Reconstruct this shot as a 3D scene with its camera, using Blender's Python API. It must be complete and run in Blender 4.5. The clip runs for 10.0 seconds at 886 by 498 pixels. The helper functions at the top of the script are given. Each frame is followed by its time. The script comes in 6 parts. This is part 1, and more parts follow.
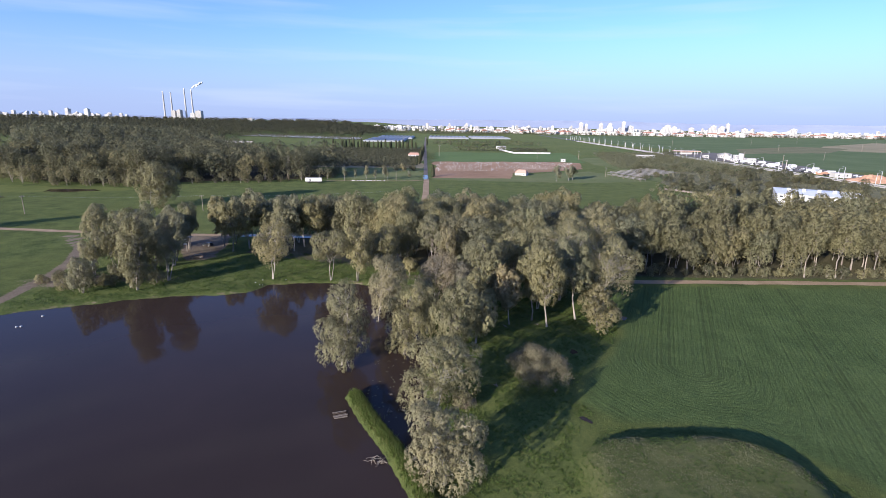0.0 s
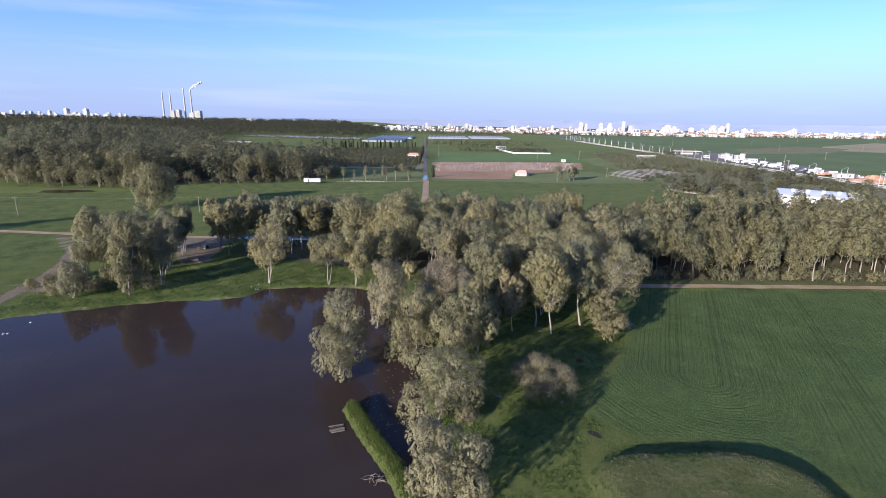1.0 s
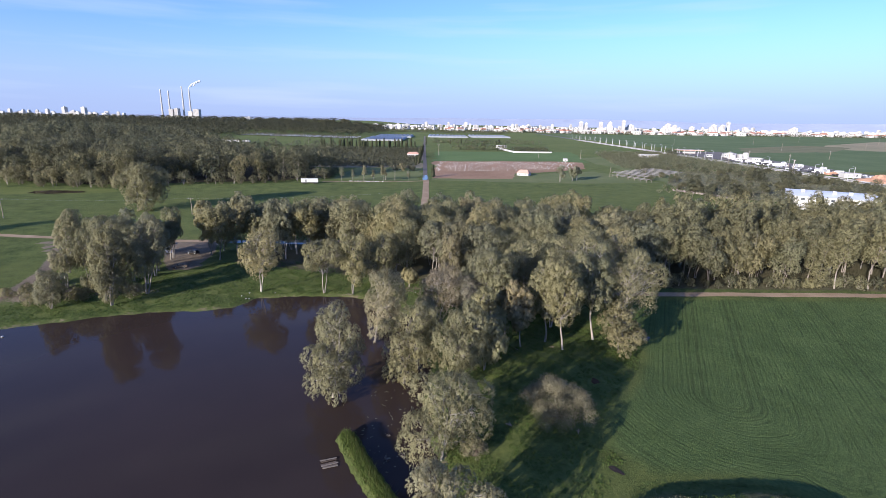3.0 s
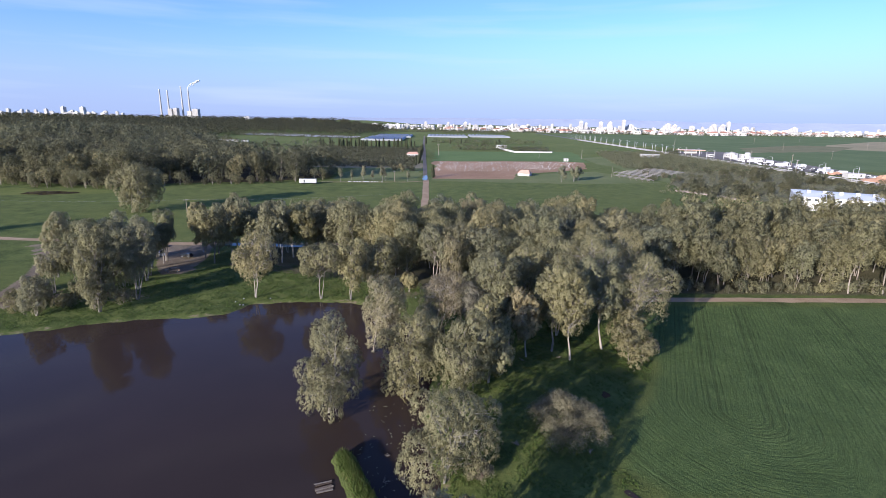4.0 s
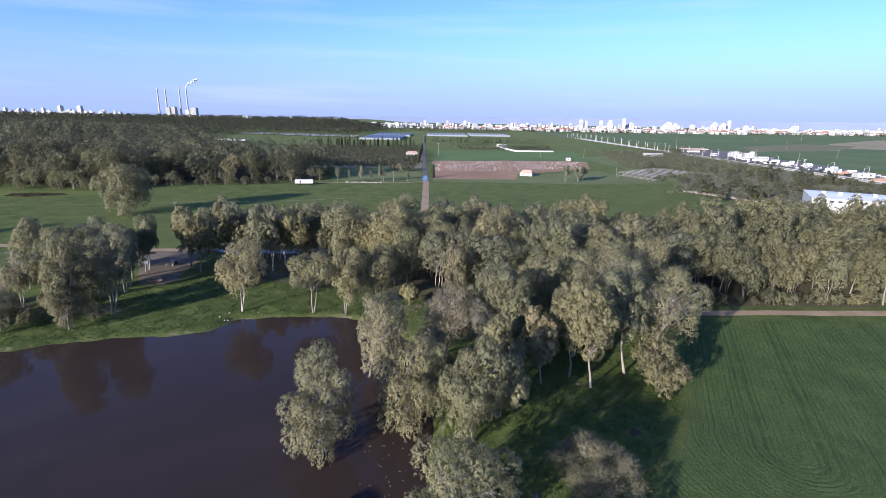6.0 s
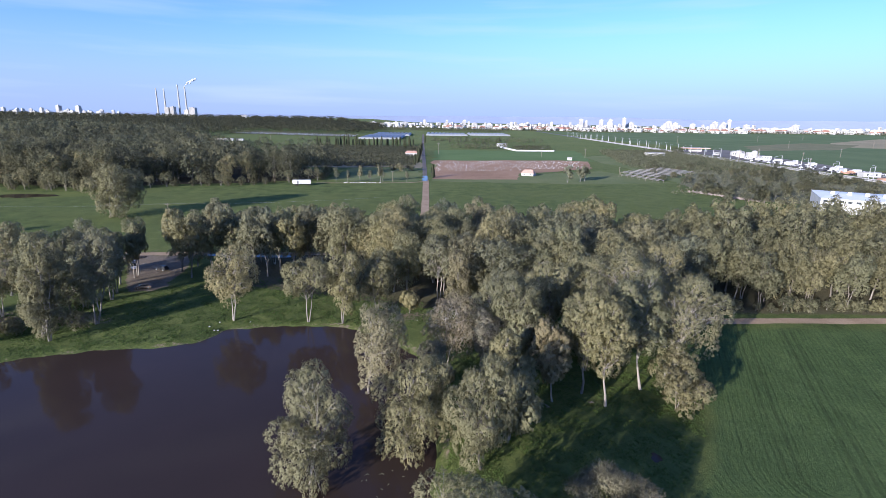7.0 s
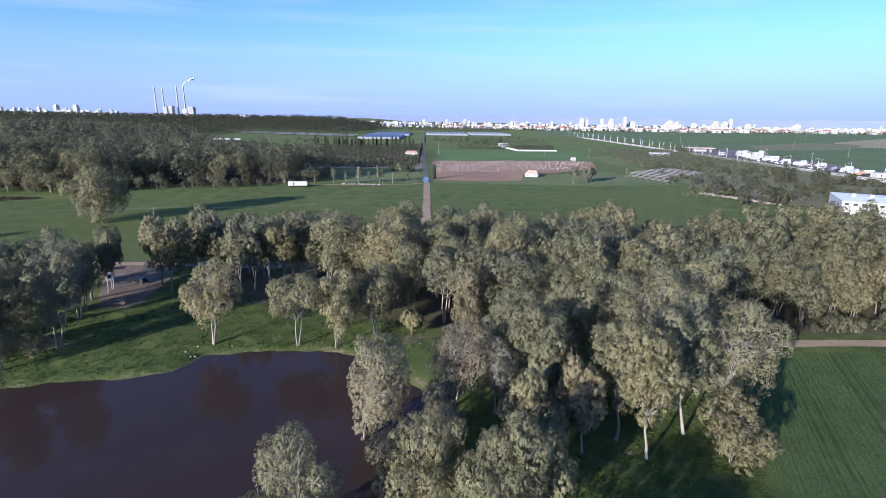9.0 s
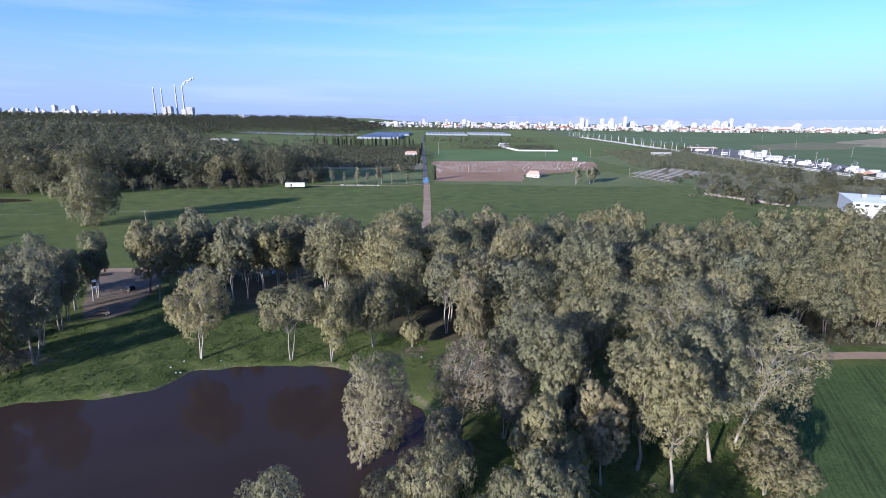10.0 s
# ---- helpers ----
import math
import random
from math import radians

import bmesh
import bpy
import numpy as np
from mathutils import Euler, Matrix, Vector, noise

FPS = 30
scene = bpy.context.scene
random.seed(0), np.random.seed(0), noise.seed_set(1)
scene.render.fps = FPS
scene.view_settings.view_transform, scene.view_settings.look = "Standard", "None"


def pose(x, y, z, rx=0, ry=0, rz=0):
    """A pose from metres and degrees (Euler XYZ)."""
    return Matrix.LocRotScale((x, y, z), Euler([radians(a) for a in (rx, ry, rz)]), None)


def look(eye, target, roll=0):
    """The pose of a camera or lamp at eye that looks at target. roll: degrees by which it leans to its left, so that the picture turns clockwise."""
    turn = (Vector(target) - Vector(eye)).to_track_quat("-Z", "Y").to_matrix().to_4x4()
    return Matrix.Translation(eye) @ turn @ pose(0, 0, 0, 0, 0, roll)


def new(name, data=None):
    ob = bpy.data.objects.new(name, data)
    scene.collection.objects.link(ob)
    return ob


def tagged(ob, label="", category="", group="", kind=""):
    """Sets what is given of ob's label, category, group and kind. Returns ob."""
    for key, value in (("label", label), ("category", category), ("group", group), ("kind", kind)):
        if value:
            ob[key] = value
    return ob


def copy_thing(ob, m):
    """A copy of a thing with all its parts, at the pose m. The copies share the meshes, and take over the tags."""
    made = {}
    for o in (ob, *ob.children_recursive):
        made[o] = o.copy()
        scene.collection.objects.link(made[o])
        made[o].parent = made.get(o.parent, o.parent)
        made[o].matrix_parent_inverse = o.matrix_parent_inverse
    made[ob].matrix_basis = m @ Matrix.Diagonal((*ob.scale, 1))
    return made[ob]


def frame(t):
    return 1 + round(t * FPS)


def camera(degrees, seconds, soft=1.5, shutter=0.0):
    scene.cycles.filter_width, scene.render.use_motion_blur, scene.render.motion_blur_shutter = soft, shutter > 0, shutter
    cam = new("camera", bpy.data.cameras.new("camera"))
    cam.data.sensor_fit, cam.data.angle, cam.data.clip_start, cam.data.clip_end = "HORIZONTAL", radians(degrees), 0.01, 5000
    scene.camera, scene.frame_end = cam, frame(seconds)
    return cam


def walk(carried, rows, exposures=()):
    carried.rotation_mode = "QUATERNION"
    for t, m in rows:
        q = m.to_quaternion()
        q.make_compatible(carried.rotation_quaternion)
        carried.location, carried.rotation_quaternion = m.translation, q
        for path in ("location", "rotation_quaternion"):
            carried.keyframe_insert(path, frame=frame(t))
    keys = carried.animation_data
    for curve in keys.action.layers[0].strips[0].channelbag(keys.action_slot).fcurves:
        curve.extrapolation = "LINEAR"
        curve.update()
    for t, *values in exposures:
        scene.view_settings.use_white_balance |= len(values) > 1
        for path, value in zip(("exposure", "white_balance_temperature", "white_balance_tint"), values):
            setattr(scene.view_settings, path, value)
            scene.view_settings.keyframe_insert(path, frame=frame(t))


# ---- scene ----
cam = camera(82.8, 10.0, 0.6)

PATH = [
    (0, (8.289, -6.546, 49.935), (8.325, -4.609, 49.438), 1.0),
    (0.5, (8.131, -4.579, 49.949), (8.167, -2.642, 49.451), 1.1),
    (1, (7.995, -2.601, 49.971), (8.033, -0.664, 49.474), 1.0),
    (1.5, (7.906, -0.584, 50.001), (7.945, 1.353, 49.503), 1.0),
    (2, (7.773, 1.545, 50.053), (7.813, 3.481, 49.553), 1.0),
    (2.5, (7.59, 3.867, 50.068), (7.63, 5.802, 49.567), 1.0),
    (4, (7.04, 11.53, 49.899), (7.082, 13.466, 49.396), 1.0),
    (4.5, (6.844, 14.245, 49.847), (6.887, 16.18, 49.344), 0.9),
    (5, (6.668, 17.095, 49.789), (6.711, 19.03, 49.284), 1.0),
    (5.5, (6.462, 20.092, 49.771), (6.506, 22.026, 49.265), 1.0),
    (7, (5.753, 30.095, 49.41), (5.8, 32.028, 48.901), 0.9),
    (7.5, (5.515, 33.479, 49.357), (5.562, 35.413, 48.847), 0.9),
    (8, (5.236, 36.962, 49.315), (5.282, 38.895, 48.804), 0.9),
    (8.5, (4.881, 40.58, 49.187), (4.928, 42.513, 48.675), 0.9),
    (9, (4.569, 44.234, 49.039), (4.618, 46.167, 48.528), 0.9),
    (9.5, (4.338, 47.755, 48.899), (4.388, 49.688, 48.388), 0.9),
    (10, (4.157, 51.13, 48.816), (4.207, 53.063, 48.305), 0.8),
]
walk(cam, [(t, look(eye, target, roll)) for t, eye, target, roll in PATH], [(0, 1.03, 5960, 13), (5, 1.03, 5740, 13), (10, 1.03, 5360, 13)])

# ---- light ----
SHADOW_WAY = radians(49)      # the way along which shadows fall, from +x
SUN_HEIGHT = radians(13.5)
world = bpy.data.worlds.new("world")
scene.world = world
world.use_nodes = True
wn = world.node_tree
wn.nodes.clear()
sky = wn.nodes.new("ShaderNodeTexSky")
sky.sky_type = "NISHITA"
sky.sun_disc = False
sky.sun_elevation = SUN_HEIGHT
sky.sun_rotation = radians(221)
sky.air_density, sky.dust_density, sky.ozone_density = 1.0, 0.4, 3.0
back = wn.nodes.new("ShaderNodeBackground")
back.inputs["Strength"].default_value = 0.095
wout = wn.nodes.new("ShaderNodeOutputWorld")
# pale haze low over the horizon, all the way round
wcoord = wn.nodes.new("ShaderNodeTexCoord")
wsep = wn.nodes.new("ShaderNodeSeparateXYZ")
wn.links.new(wcoord.outputs["Generated"], wsep.inputs[0])
whaze = wn.nodes.new("ShaderNodeValToRGB")
whaze.color_ramp.interpolation = "EASE"
whaze.color_ramp.elements[0].position, whaze.color_ramp.elements[0].color = 0.0, (0.85, 0.85, 0.85, 1)
whaze.color_ramp.elements[1].position, whaze.color_ramp.elements[1].color = 0.17, (0, 0, 0, 1)
wn.links.new(wsep.outputs["Z"], whaze.inputs[0])
wtint = wn.nodes.new("ShaderNodeMix")
wtint.data_type, wtint.blend_type = "RGBA", "MULTIPLY"
wtint.inputs[0].default_value, wtint.inputs[7].default_value = 1.0, (0.84, 0.93, 1.34, 1)
wn.links.new(sky.outputs[0], wtint.inputs[6])
wmix = wn.nodes.new("ShaderNodeMix")
wmix.data_type = "RGBA"
wmix.inputs[7].default_value = (2.45, 3.05, 4.75, 1)
wn.links.new(whaze.outputs[0], wmix.inputs[0])
wn.links.new(wtint.outputs[2], wmix.inputs[6])
# thin streaks of high cloud
wmap = wn.nodes.new("ShaderNodeMapping")
wmap.inputs["Scale"].default_value = (1.2, 1.2, 16.0)
wmap.inputs["Rotation"].default_value = (0.0, radians(5), 0.0)
wn.links.new(wcoord.outputs["Generated"], wmap.inputs[0])
wcl = wn.nodes.new("ShaderNodeTexNoise")
wcl.inputs["Scale"].default_value, wcl.inputs["Detail"].default_value, wcl.inputs["Roughness"].default_value = 1.6, 5.0, 0.5
wn.links.new(wmap.outputs[0], wcl.inputs["Vector"])
wcr = wn.nodes.new("ShaderNodeValToRGB")
wcr.color_ramp.elements[0].position, wcr.color_ramp.elements[0].color = 0.52, (0, 0, 0, 1)
wcr.color_ramp.elements[1].position, wcr.color_ramp.elements[1].color = 0.8, (0.4, 0.4, 0.4, 1)
wn.links.new(wcl.outputs["Fac"], wcr.inputs[0])
wcm = wn.nodes.new("ShaderNodeMix")
wcm.data_type = "RGBA"
wcm.inputs[7].default_value = (4.2, 4.6, 5.6, 1)
wn.links.new(wcr.outputs[0], wcm.inputs[0])
wn.links.new(wmix.outputs[2], wcm.inputs[6])
wn.links.new(wcm.outputs[2], back.inputs[0])
wn.links.new(back.outputs[0], wout.inputs[0])

sun = new("sun", bpy.data.lights.new("sun", "SUN"))
sun.data.energy, sun.data.angle, sun.data.color = 5.0, radians(0.6), (1.0, 0.87, 0.70)
sun_way = Vector((math.cos(SHADOW_WAY) * math.cos(SUN_HEIGHT), math.sin(SHADOW_WAY) * math.cos(SUN_HEIGHT), -math.sin(SUN_HEIGHT)))
sun.matrix_world = look(Vector((-200, -200, 120)), Vector((-200, -200, 120)) + sun_way)


# ---- materials ----
def nodes_of(name):
    m = bpy.data.materials.new(name)
    m.use_nodes = True
    t = m.node_tree
    return m, t, t.nodes["Principled BSDF"]


def noise_at(t, scale, detail=4.0, rough=0.6, stretch=None, source="Position"):
    if source == "Position":
        out = t.nodes.new("ShaderNodeNewGeometry").outputs["Position"]
    else:
        out = t.nodes.new("ShaderNodeTexCoord").outputs["Object"]
    if stretch:
        mp = t.nodes.new("ShaderNodeMapping")
        mp.inputs["Scale"].default_value = stretch
        t.links.new(out, mp.inputs[0])
        out = mp.outputs[0]
    n = t.nodes.new("ShaderNodeTexNoise")
    n.inputs["Scale"].default_value, n.inputs["Detail"].default_value, n.inputs["Roughness"].default_value = scale, detail, rough
    t.links.new(out, n.inputs["Vector"])
    return n.outputs["Fac"]


def ramp(t, fac, stops):
    r = t.nodes.new("ShaderNodeValToRGB")
    while len(r.color_ramp.elements) < len(stops):
        r.color_ramp.elements.new(0.5)
    for e, (at, c) in zip(r.color_ramp.elements, stops):
        e.position = at
        e.color = (*c, 1) if isinstance(c, tuple) else (c, c, c, 1)
    t.links.new(fac, r.inputs[0])
    return r.outputs[0]


def mixed(t, fac, a, b, blend="MIX"):
    m = t.nodes.new("ShaderNodeMix")
    m.data_type, m.blend_type = "RGBA", blend
    for v, i in ((fac, 0), (a, 6), (b, 7)):
        if isinstance(v, (int, float)):
            m.inputs[i].default_value = v
        elif isinstance(v, tuple):
            m.inputs[i].default_value = (*v, 1)
        else:
            t.links.new(v, m.inputs[i])
    return m.outputs[2]


def calc(t, op, a, b=0.0):
    m = t.nodes.new("ShaderNodeMath")
    m.operation = op
    for v, i in ((a, 0), (b, 1)):
        if isinstance(v, (int, float)):
            m.inputs[i].default_value = v
        else:
            t.links.new(v, m.inputs[i])
    return m.outputs[0]


def attribute(t, name):
    a = t.nodes.new("ShaderNodeAttribute")
    a.attribute_name = name
    return a.outputs["Fac"]


def bumped(t, bsdf, height, strength=0.5, distance=0.1):
    b = t.nodes.new("ShaderNodeBump")
    b.inputs["Strength"].default_value, b.inputs["Distance"].default_value = strength, distance
    t.links.new(height, b.inputs["Height"])
    t.links.new(b.outputs[0], bsdf.inputs["Normal"])


def surface(name, dark, light, scale=1.0, rough=0.8, bump=0.3, fine=8.0, metal=0.0, depth=0.05, vary=0.0, source="Position", stretch=None):
    """A surface that varies between two colours at two scales, with relief."""
    m, t, p = nodes_of(name)
    big, small = noise_at(t, scale, 5, 0.65, stretch, source), noise_at(t, scale * fine, 4, 0.7, stretch, source)
    fac = calc(t, "ADD", calc(t, "MULTIPLY", big, 0.6), calc(t, "MULTIPLY", small, 0.4))
    col = ramp(t, fac, ((0.32, dark), (0.68, light)))
    if vary:
        info = t.nodes.new("ShaderNodeObjectInfo").outputs["Random"]
        k = calc(t, "ADD", 1 - vary, calc(t, "MULTIPLY", info, 2 * vary))
        comb = t.nodes.new("ShaderNodeCombineColor")
        for i in range(3):
            t.links.new(k, comb.inputs[i])
        col = mixed(t, 1.0, col, comb.outputs[0], "MULTIPLY")
    t.links.new(col, p.inputs["Base Color"])
    p.inputs["Roughness"].default_value, p.inputs["Metallic"].default_value = rough, metal
    if rough >= 0.9:
        p.inputs["Specular IOR Level"].default_value = 0.05
    if bump:
        bumped(t, p, small, bump, depth)
    return m


def leafage(name, dark, light, dry, dryness=0.025, through_light=0.42):
    """Foliage: each spray and each plant takes its own tone, some of them dry."""
    m, t, p = nodes_of(name)
    geo = t.nodes.new("ShaderNodeNewGeometry").outputs["Random Per Island"]
    info = t.nodes.new("ShaderNodeObjectInfo").outputs["Random"]
    big = calc(t, "ADD", calc(t, "MULTIPLY", noise_at(t, 0.09, 2), 0.3), calc(t, "ADD", calc(t, "MULTIPLY", noise_at(t, 0.4, 3), 0.35), calc(t, "MULTIPLY", noise_at(t, 3.5, 3, 0.7), 0.35)))
    fac = calc(t, "ADD", calc(t, "MULTIPLY", geo, 0.22), calc(t, "MULTIPLY", big, 0.78))
    col = ramp(t, fac, ((0.22, dark), (0.72, light)))
    dryfac = calc(t, "MULTIPLY", calc(t, "GREATER_THAN", geo, 1 - dryness), 0.8)
    col = mixed(t, dryfac, col, dry)
    tone = ramp(t, info, ((0.0, (0.76, 0.80, 0.84)), (0.35, (1.03, 1.02, 0.95)), (0.65, (0.88, 0.94, 0.98)), (1.0, (1.1, 1.06, 1.0))))
    col = mixed(t, 1.0, col, tone, "MULTIPLY")
    t.links.new(col, p.inputs["Base Color"])
    p.inputs["Roughness"].default_value = 0.65
    p.inputs["Specular IOR Level"].default_value = 0.12
    tr = t.nodes.new("ShaderNodeBsdfTranslucent")
    t.links.new(col, tr.inputs["Color"])
    mx = t.nodes.new("ShaderNodeMixShader")
    mx.inputs[0].default_value = through_light
    t.links.new(p.outputs[0], mx.inputs[1])
    t.links.new(tr.outputs[0], mx.inputs[2])
    t.links.new(mx.outputs[0], t.nodes["Material Output"].inputs["Surface"])
    return m


M_LEAF = leafage("eucalyptus_leaves", (0.205, 0.195, 0.108), (0.385, 0.352, 0.203), (0.37, 0.31, 0.18))
M_LEAF_TAN = leafage("dry_eucalyptus_leaves", (0.235, 0.208, 0.122), (0.41, 0.36, 0.222), (0.36, 0.295, 0.185), 0.07)
M_LEAF_ROSE = leafage("dying_eucalyptus_leaves", (0.205, 0.182, 0.128), (0.34, 0.298, 0.212), (0.31, 0.26, 0.19), 0.1)
M_LEAF_GREY = leafage("grey_leaves", (0.185, 0.18, 0.112), (0.345, 0.325, 0.208), (0.33, 0.285, 0.185))
M_LEAF_DARK = leafage("dark_leaves", (0.098, 0.1, 0.06), (0.188, 0.182, 0.114), (0.20, 0.17, 0.11))
M_LEAF_WOOD = leafage("wood_leaves", (0.166, 0.16, 0.092), (0.315, 0.292, 0.17), (0.29, 0.245, 0.15))
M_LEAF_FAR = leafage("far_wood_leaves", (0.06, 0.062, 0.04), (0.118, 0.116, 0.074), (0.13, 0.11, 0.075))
M_LEAF_WEST = leafage("west_wood_leaves", (0.098, 0.098, 0.058), (0.205, 0.195, 0.12), (0.21, 0.175, 0.11))
M_CYPRESS = leafage("cypress_leaves", (0.045, 0.055, 0.033), (0.095, 0.1, 0.06), (0.08, 0.07, 0.045), 0.05, 0.15)
M_REED = leafage("reeds", (0.06, 0.09, 0.02), (0.155, 0.195, 0.055), (0.2, 0.17, 0.08), 0.08)
M_WEED = leafage("weeds", (0.05, 0.083, 0.019), (0.115, 0.16, 0.045), (0.12, 0.11, 0.05), 0.03)
M_TWIG = surface("dry_twigs", (0.12, 0.117, 0.064), (0.2, 0.19, 0.11), 3.0)
M_BRUSH = surface("bare_twigs", (0.145, 0.135, 0.082), (0.25, 0.228, 0.145), 1.2)
M_BARK = surface("pale_bark", (0.15, 0.13, 0.11), (0.37, 0.335, 0.295), 0.7, 0.8, 0.4, 6.0, vary=0.25, stretch=(1.5, 1.5, 0.35))
M_BARK_MID = surface("weathered_bark", (0.10, 0.086, 0.072), (0.30, 0.265, 0.23), 0.7, 0.85, 0.4, 6.0, vary=0.3, stretch=(1.5, 1.5, 0.35))
M_BARK_DARK = surface("brown_bark", (0.07, 0.055, 0.045), (0.2, 0.16, 0.13), 0.8, 0.9, 0.5, 6.0, vary=0.25, stretch=(1.5, 1.5, 0.35))
M_DIRT = surface("dirt_road", (0.26, 0.178, 0.108), (0.48, 0.355, 0.24), 0.15, 0.95, 0.4, 12.0)
M_MUD = surface("dark_mud", (0.08, 0.056, 0.036), (0.19, 0.14, 0.092), 0.25, 0.7, 0.5, 9.0)
M_WHITE = surface("white_paint", (0.42, 0.42, 0.42), (0.62, 0.62, 0.6), 0.2, 0.6, 0.05)


def ground_material():
    m, t, p = nodes_of("ground")
    big, mid, small = noise_at(t, 0.012, 4), noise_at(t, 0.12, 5, 0.65), noise_at(t, 1.6, 5, 0.75)
    grain = noise_at(t, 6.0, 3, 0.7)
    fac = calc(t, "ADD", calc(t, "MULTIPLY", mid, 0.5), calc(t, "MULTIPLY", small, 0.5))
    grass = ramp(t, fac, ((0.35, (0.032, 0.046, 0.014)), (0.5, (0.08, 0.104, 0.03)), (0.66, (0.15, 0.165, 0.05))))
    grass = mixed(t, ramp(t, big, ((0.4, 0.0), (0.62, 0.55))), grass, (0.115, 0.128, 0.04))
    # the crop: fine drilled rows and wheel lines that follow the field's edge
    wander, patchy = noise_at(t, 0.05, 1, 0.5), noise_at(t, 0.3, 4, 0.65)
    lane = calc(t, "ADD", attribute(t, "edge"), calc(t, "MULTIPLY", calc(t, "SUBTRACT", wander, 0.5), 0.7))

    def lines(period, thin, shift=0.0):
        w = calc(t, "SINE", calc(t, "ADD", calc(t, "MULTIPLY", lane, 6.2832 / period), shift))
        return ramp(t, calc(t, "ADD", calc(t, "MULTIPLY", w, 0.5), 0.5), ((thin, 0.0), ((thin + 1) / 2, 1.0)))
    rows = lines(0.9, 0.6)
    seam = calc(t, "MAXIMUM", lines(3.4, 0.968), lines(3.4, 0.968, 2.2))
    tram = calc(t, "MAXIMUM", lines(23.0, 0.9992), lines(23.0, 0.9992, 0.46))
    cfac = calc(t, "ADD", calc(t, "MULTIPLY", fac, 0.55), calc(t, "MULTIPLY", noise_at(t, 2.6, 3, 0.8), 0.45))
    crop = ramp(t, cfac, ((0.37, (0.036, 0.056, 0.018)), (0.5, (0.07, 0.107, 0.034)), (0.64, (0.122, 0.162, 0.058))))
    furrow = (0.02, 0.028, 0.011)
    crop = mixed(t, calc(t, "MULTIPLY", rows, ramp(t, patchy, ((0.35, 0.05), (0.65, 0.24)))), crop, furrow)
    crop = mixed(t, calc(t, "MULTIPLY", seam, ramp(t, patchy, ((0.38, 0.0), (0.64, 0.45)))), crop, furrow)
    crop = mixed(t, calc(t, "MULTIPLY", tram, ramp(t, patchy, ((0.3, 0.15), (0.6, 0.5)))), crop, furrow)
    crop = mixed(t, ramp(t, big, ((0.35, 0.0), (0.65, 0.35))), crop, (0.088, 0.116, 0.043))
    dirty = ramp(t, fac, ((0.3, (0.10, 0.075, 0.058)), (0.7, (0.28, 0.215, 0.165))))
    litter = ramp(t, fac, ((0.3, (0.055, 0.055, 0.028)), (0.6, (0.12, 0.10, 0.066)), (0.75, (0.075, 0.105, 0.03))))
    scrub = ramp(t, fac, ((0.3, (0.055, 0.07, 0.024)), (0.55, (0.105, 0.115, 0.045)), (0.75, (0.14, 0.125, 0.065))))
    col = mixed(t, attribute(t, "crop"), grass, crop)

    def ragged(name):
        a = calc(t, "ADD", attribute(t, name), calc(t, "MULTIPLY", calc(t, "SUBTRACT", fac, 0.5), 1.6))
        return ramp(t, a, ((0.42, 0.0), (0.6, 1.0)))
    col = mixed(t, ragged("litter"), col, litter)
    col = mixed(t, ragged("scrub"), col, scrub)
    col = mixed(t, ragged("mud"), col, dirty)
    t.links.new(col, p.inputs["Base Color"])
    p.inputs["Roughness"].default_value = 0.95
    p.inputs["Specular IOR Level"].default_value = 0.04
    p.inputs["Sheen Weight"].default_value, p.inputs["Sheen Roughness"].default_value = 0.04, 0.6
    p.inputs["Sheen Tint"].default_value = (0.62, 0.75, 0.42, 1)
    h = calc(t, "ADD", calc(t, "MULTIPLY", small, mixed(t, attribute(t, "crop"), (1.0, 1.0, 1.0), (0.75, 0.75, 0.75))), calc(t, "ADD", calc(t, "MULTIPLY", grain, 0.8), calc(t, "MULTIPLY", calc(t, "MULTIPLY", calc(t, "ADD", rows, seam), attribute(t, "crop")), -0.12)))
    bumped(t, p, h, 0.9, 0.22)
    return m


def water_material():
    m, t, p = nodes_of("muddy_water")
    big = noise_at(t, 0.03, 3)
    col = ramp(t, big, ((0.3, (0.034, 0.0245, 0.020)), (0.7, (0.043, 0.030, 0.025))))
    t.links.new(col, p.inputs["Base Color"])
    p.inputs["Roughness"].default_value = 0.06
    p.inputs["IOR"].default_value = 1.33
    p.inputs["Specular IOR Level"].default_value = 0.2
    bumped(t, p, noise_at(t, 0.9, 3, 0.5), 0.06, 0.05)
    return m


M_GROUND, M_WATER = ground_material(), water_material()


# ---- making things ----
def part(name, verts, faces, material, parent=None, label="", smooth=False):
    me = bpy.data.meshes.new(name)
    if isinstance(verts, bmesh.types.BMesh):
        verts.to_mesh(me)
        verts.free()
    else:
        me.from_pydata([tuple(v) for v in verts] if not isinstance(verts, np.ndarray) else verts.tolist(), [], faces)
    me.materials.append(material)
    if smooth:
        me.polygons.foreach_set("use_smooth", [True] * len(me.polygons))
    ob = new(name, me)
    if parent:
        ob.parent = parent
    if label:
        tagged(ob, label)
    return ob


def thing(name, label, category, group="", kind="", m=None):
    ob = tagged(new(name), label, category, group, kind)
    if m:
        ob.matrix_basis = m
    return ob


def setting(name, verts, faces, material, label="", category=""):
    return tagged(part(name, verts, faces, material), label, category, "", "structure")


def box(bm, x0, y0, z0, x1, y1, z1, m=None):
    mat = Matrix.LocRotScale(((x0 + x1) / 2, (y0 + y1) / 2, (z0 + z1) / 2), None, (x1 - x0, y1 - y0, z1 - z0))
    return bmesh.ops.create_cube(bm, size=1, matrix=m @ mat if m else mat)["verts"]


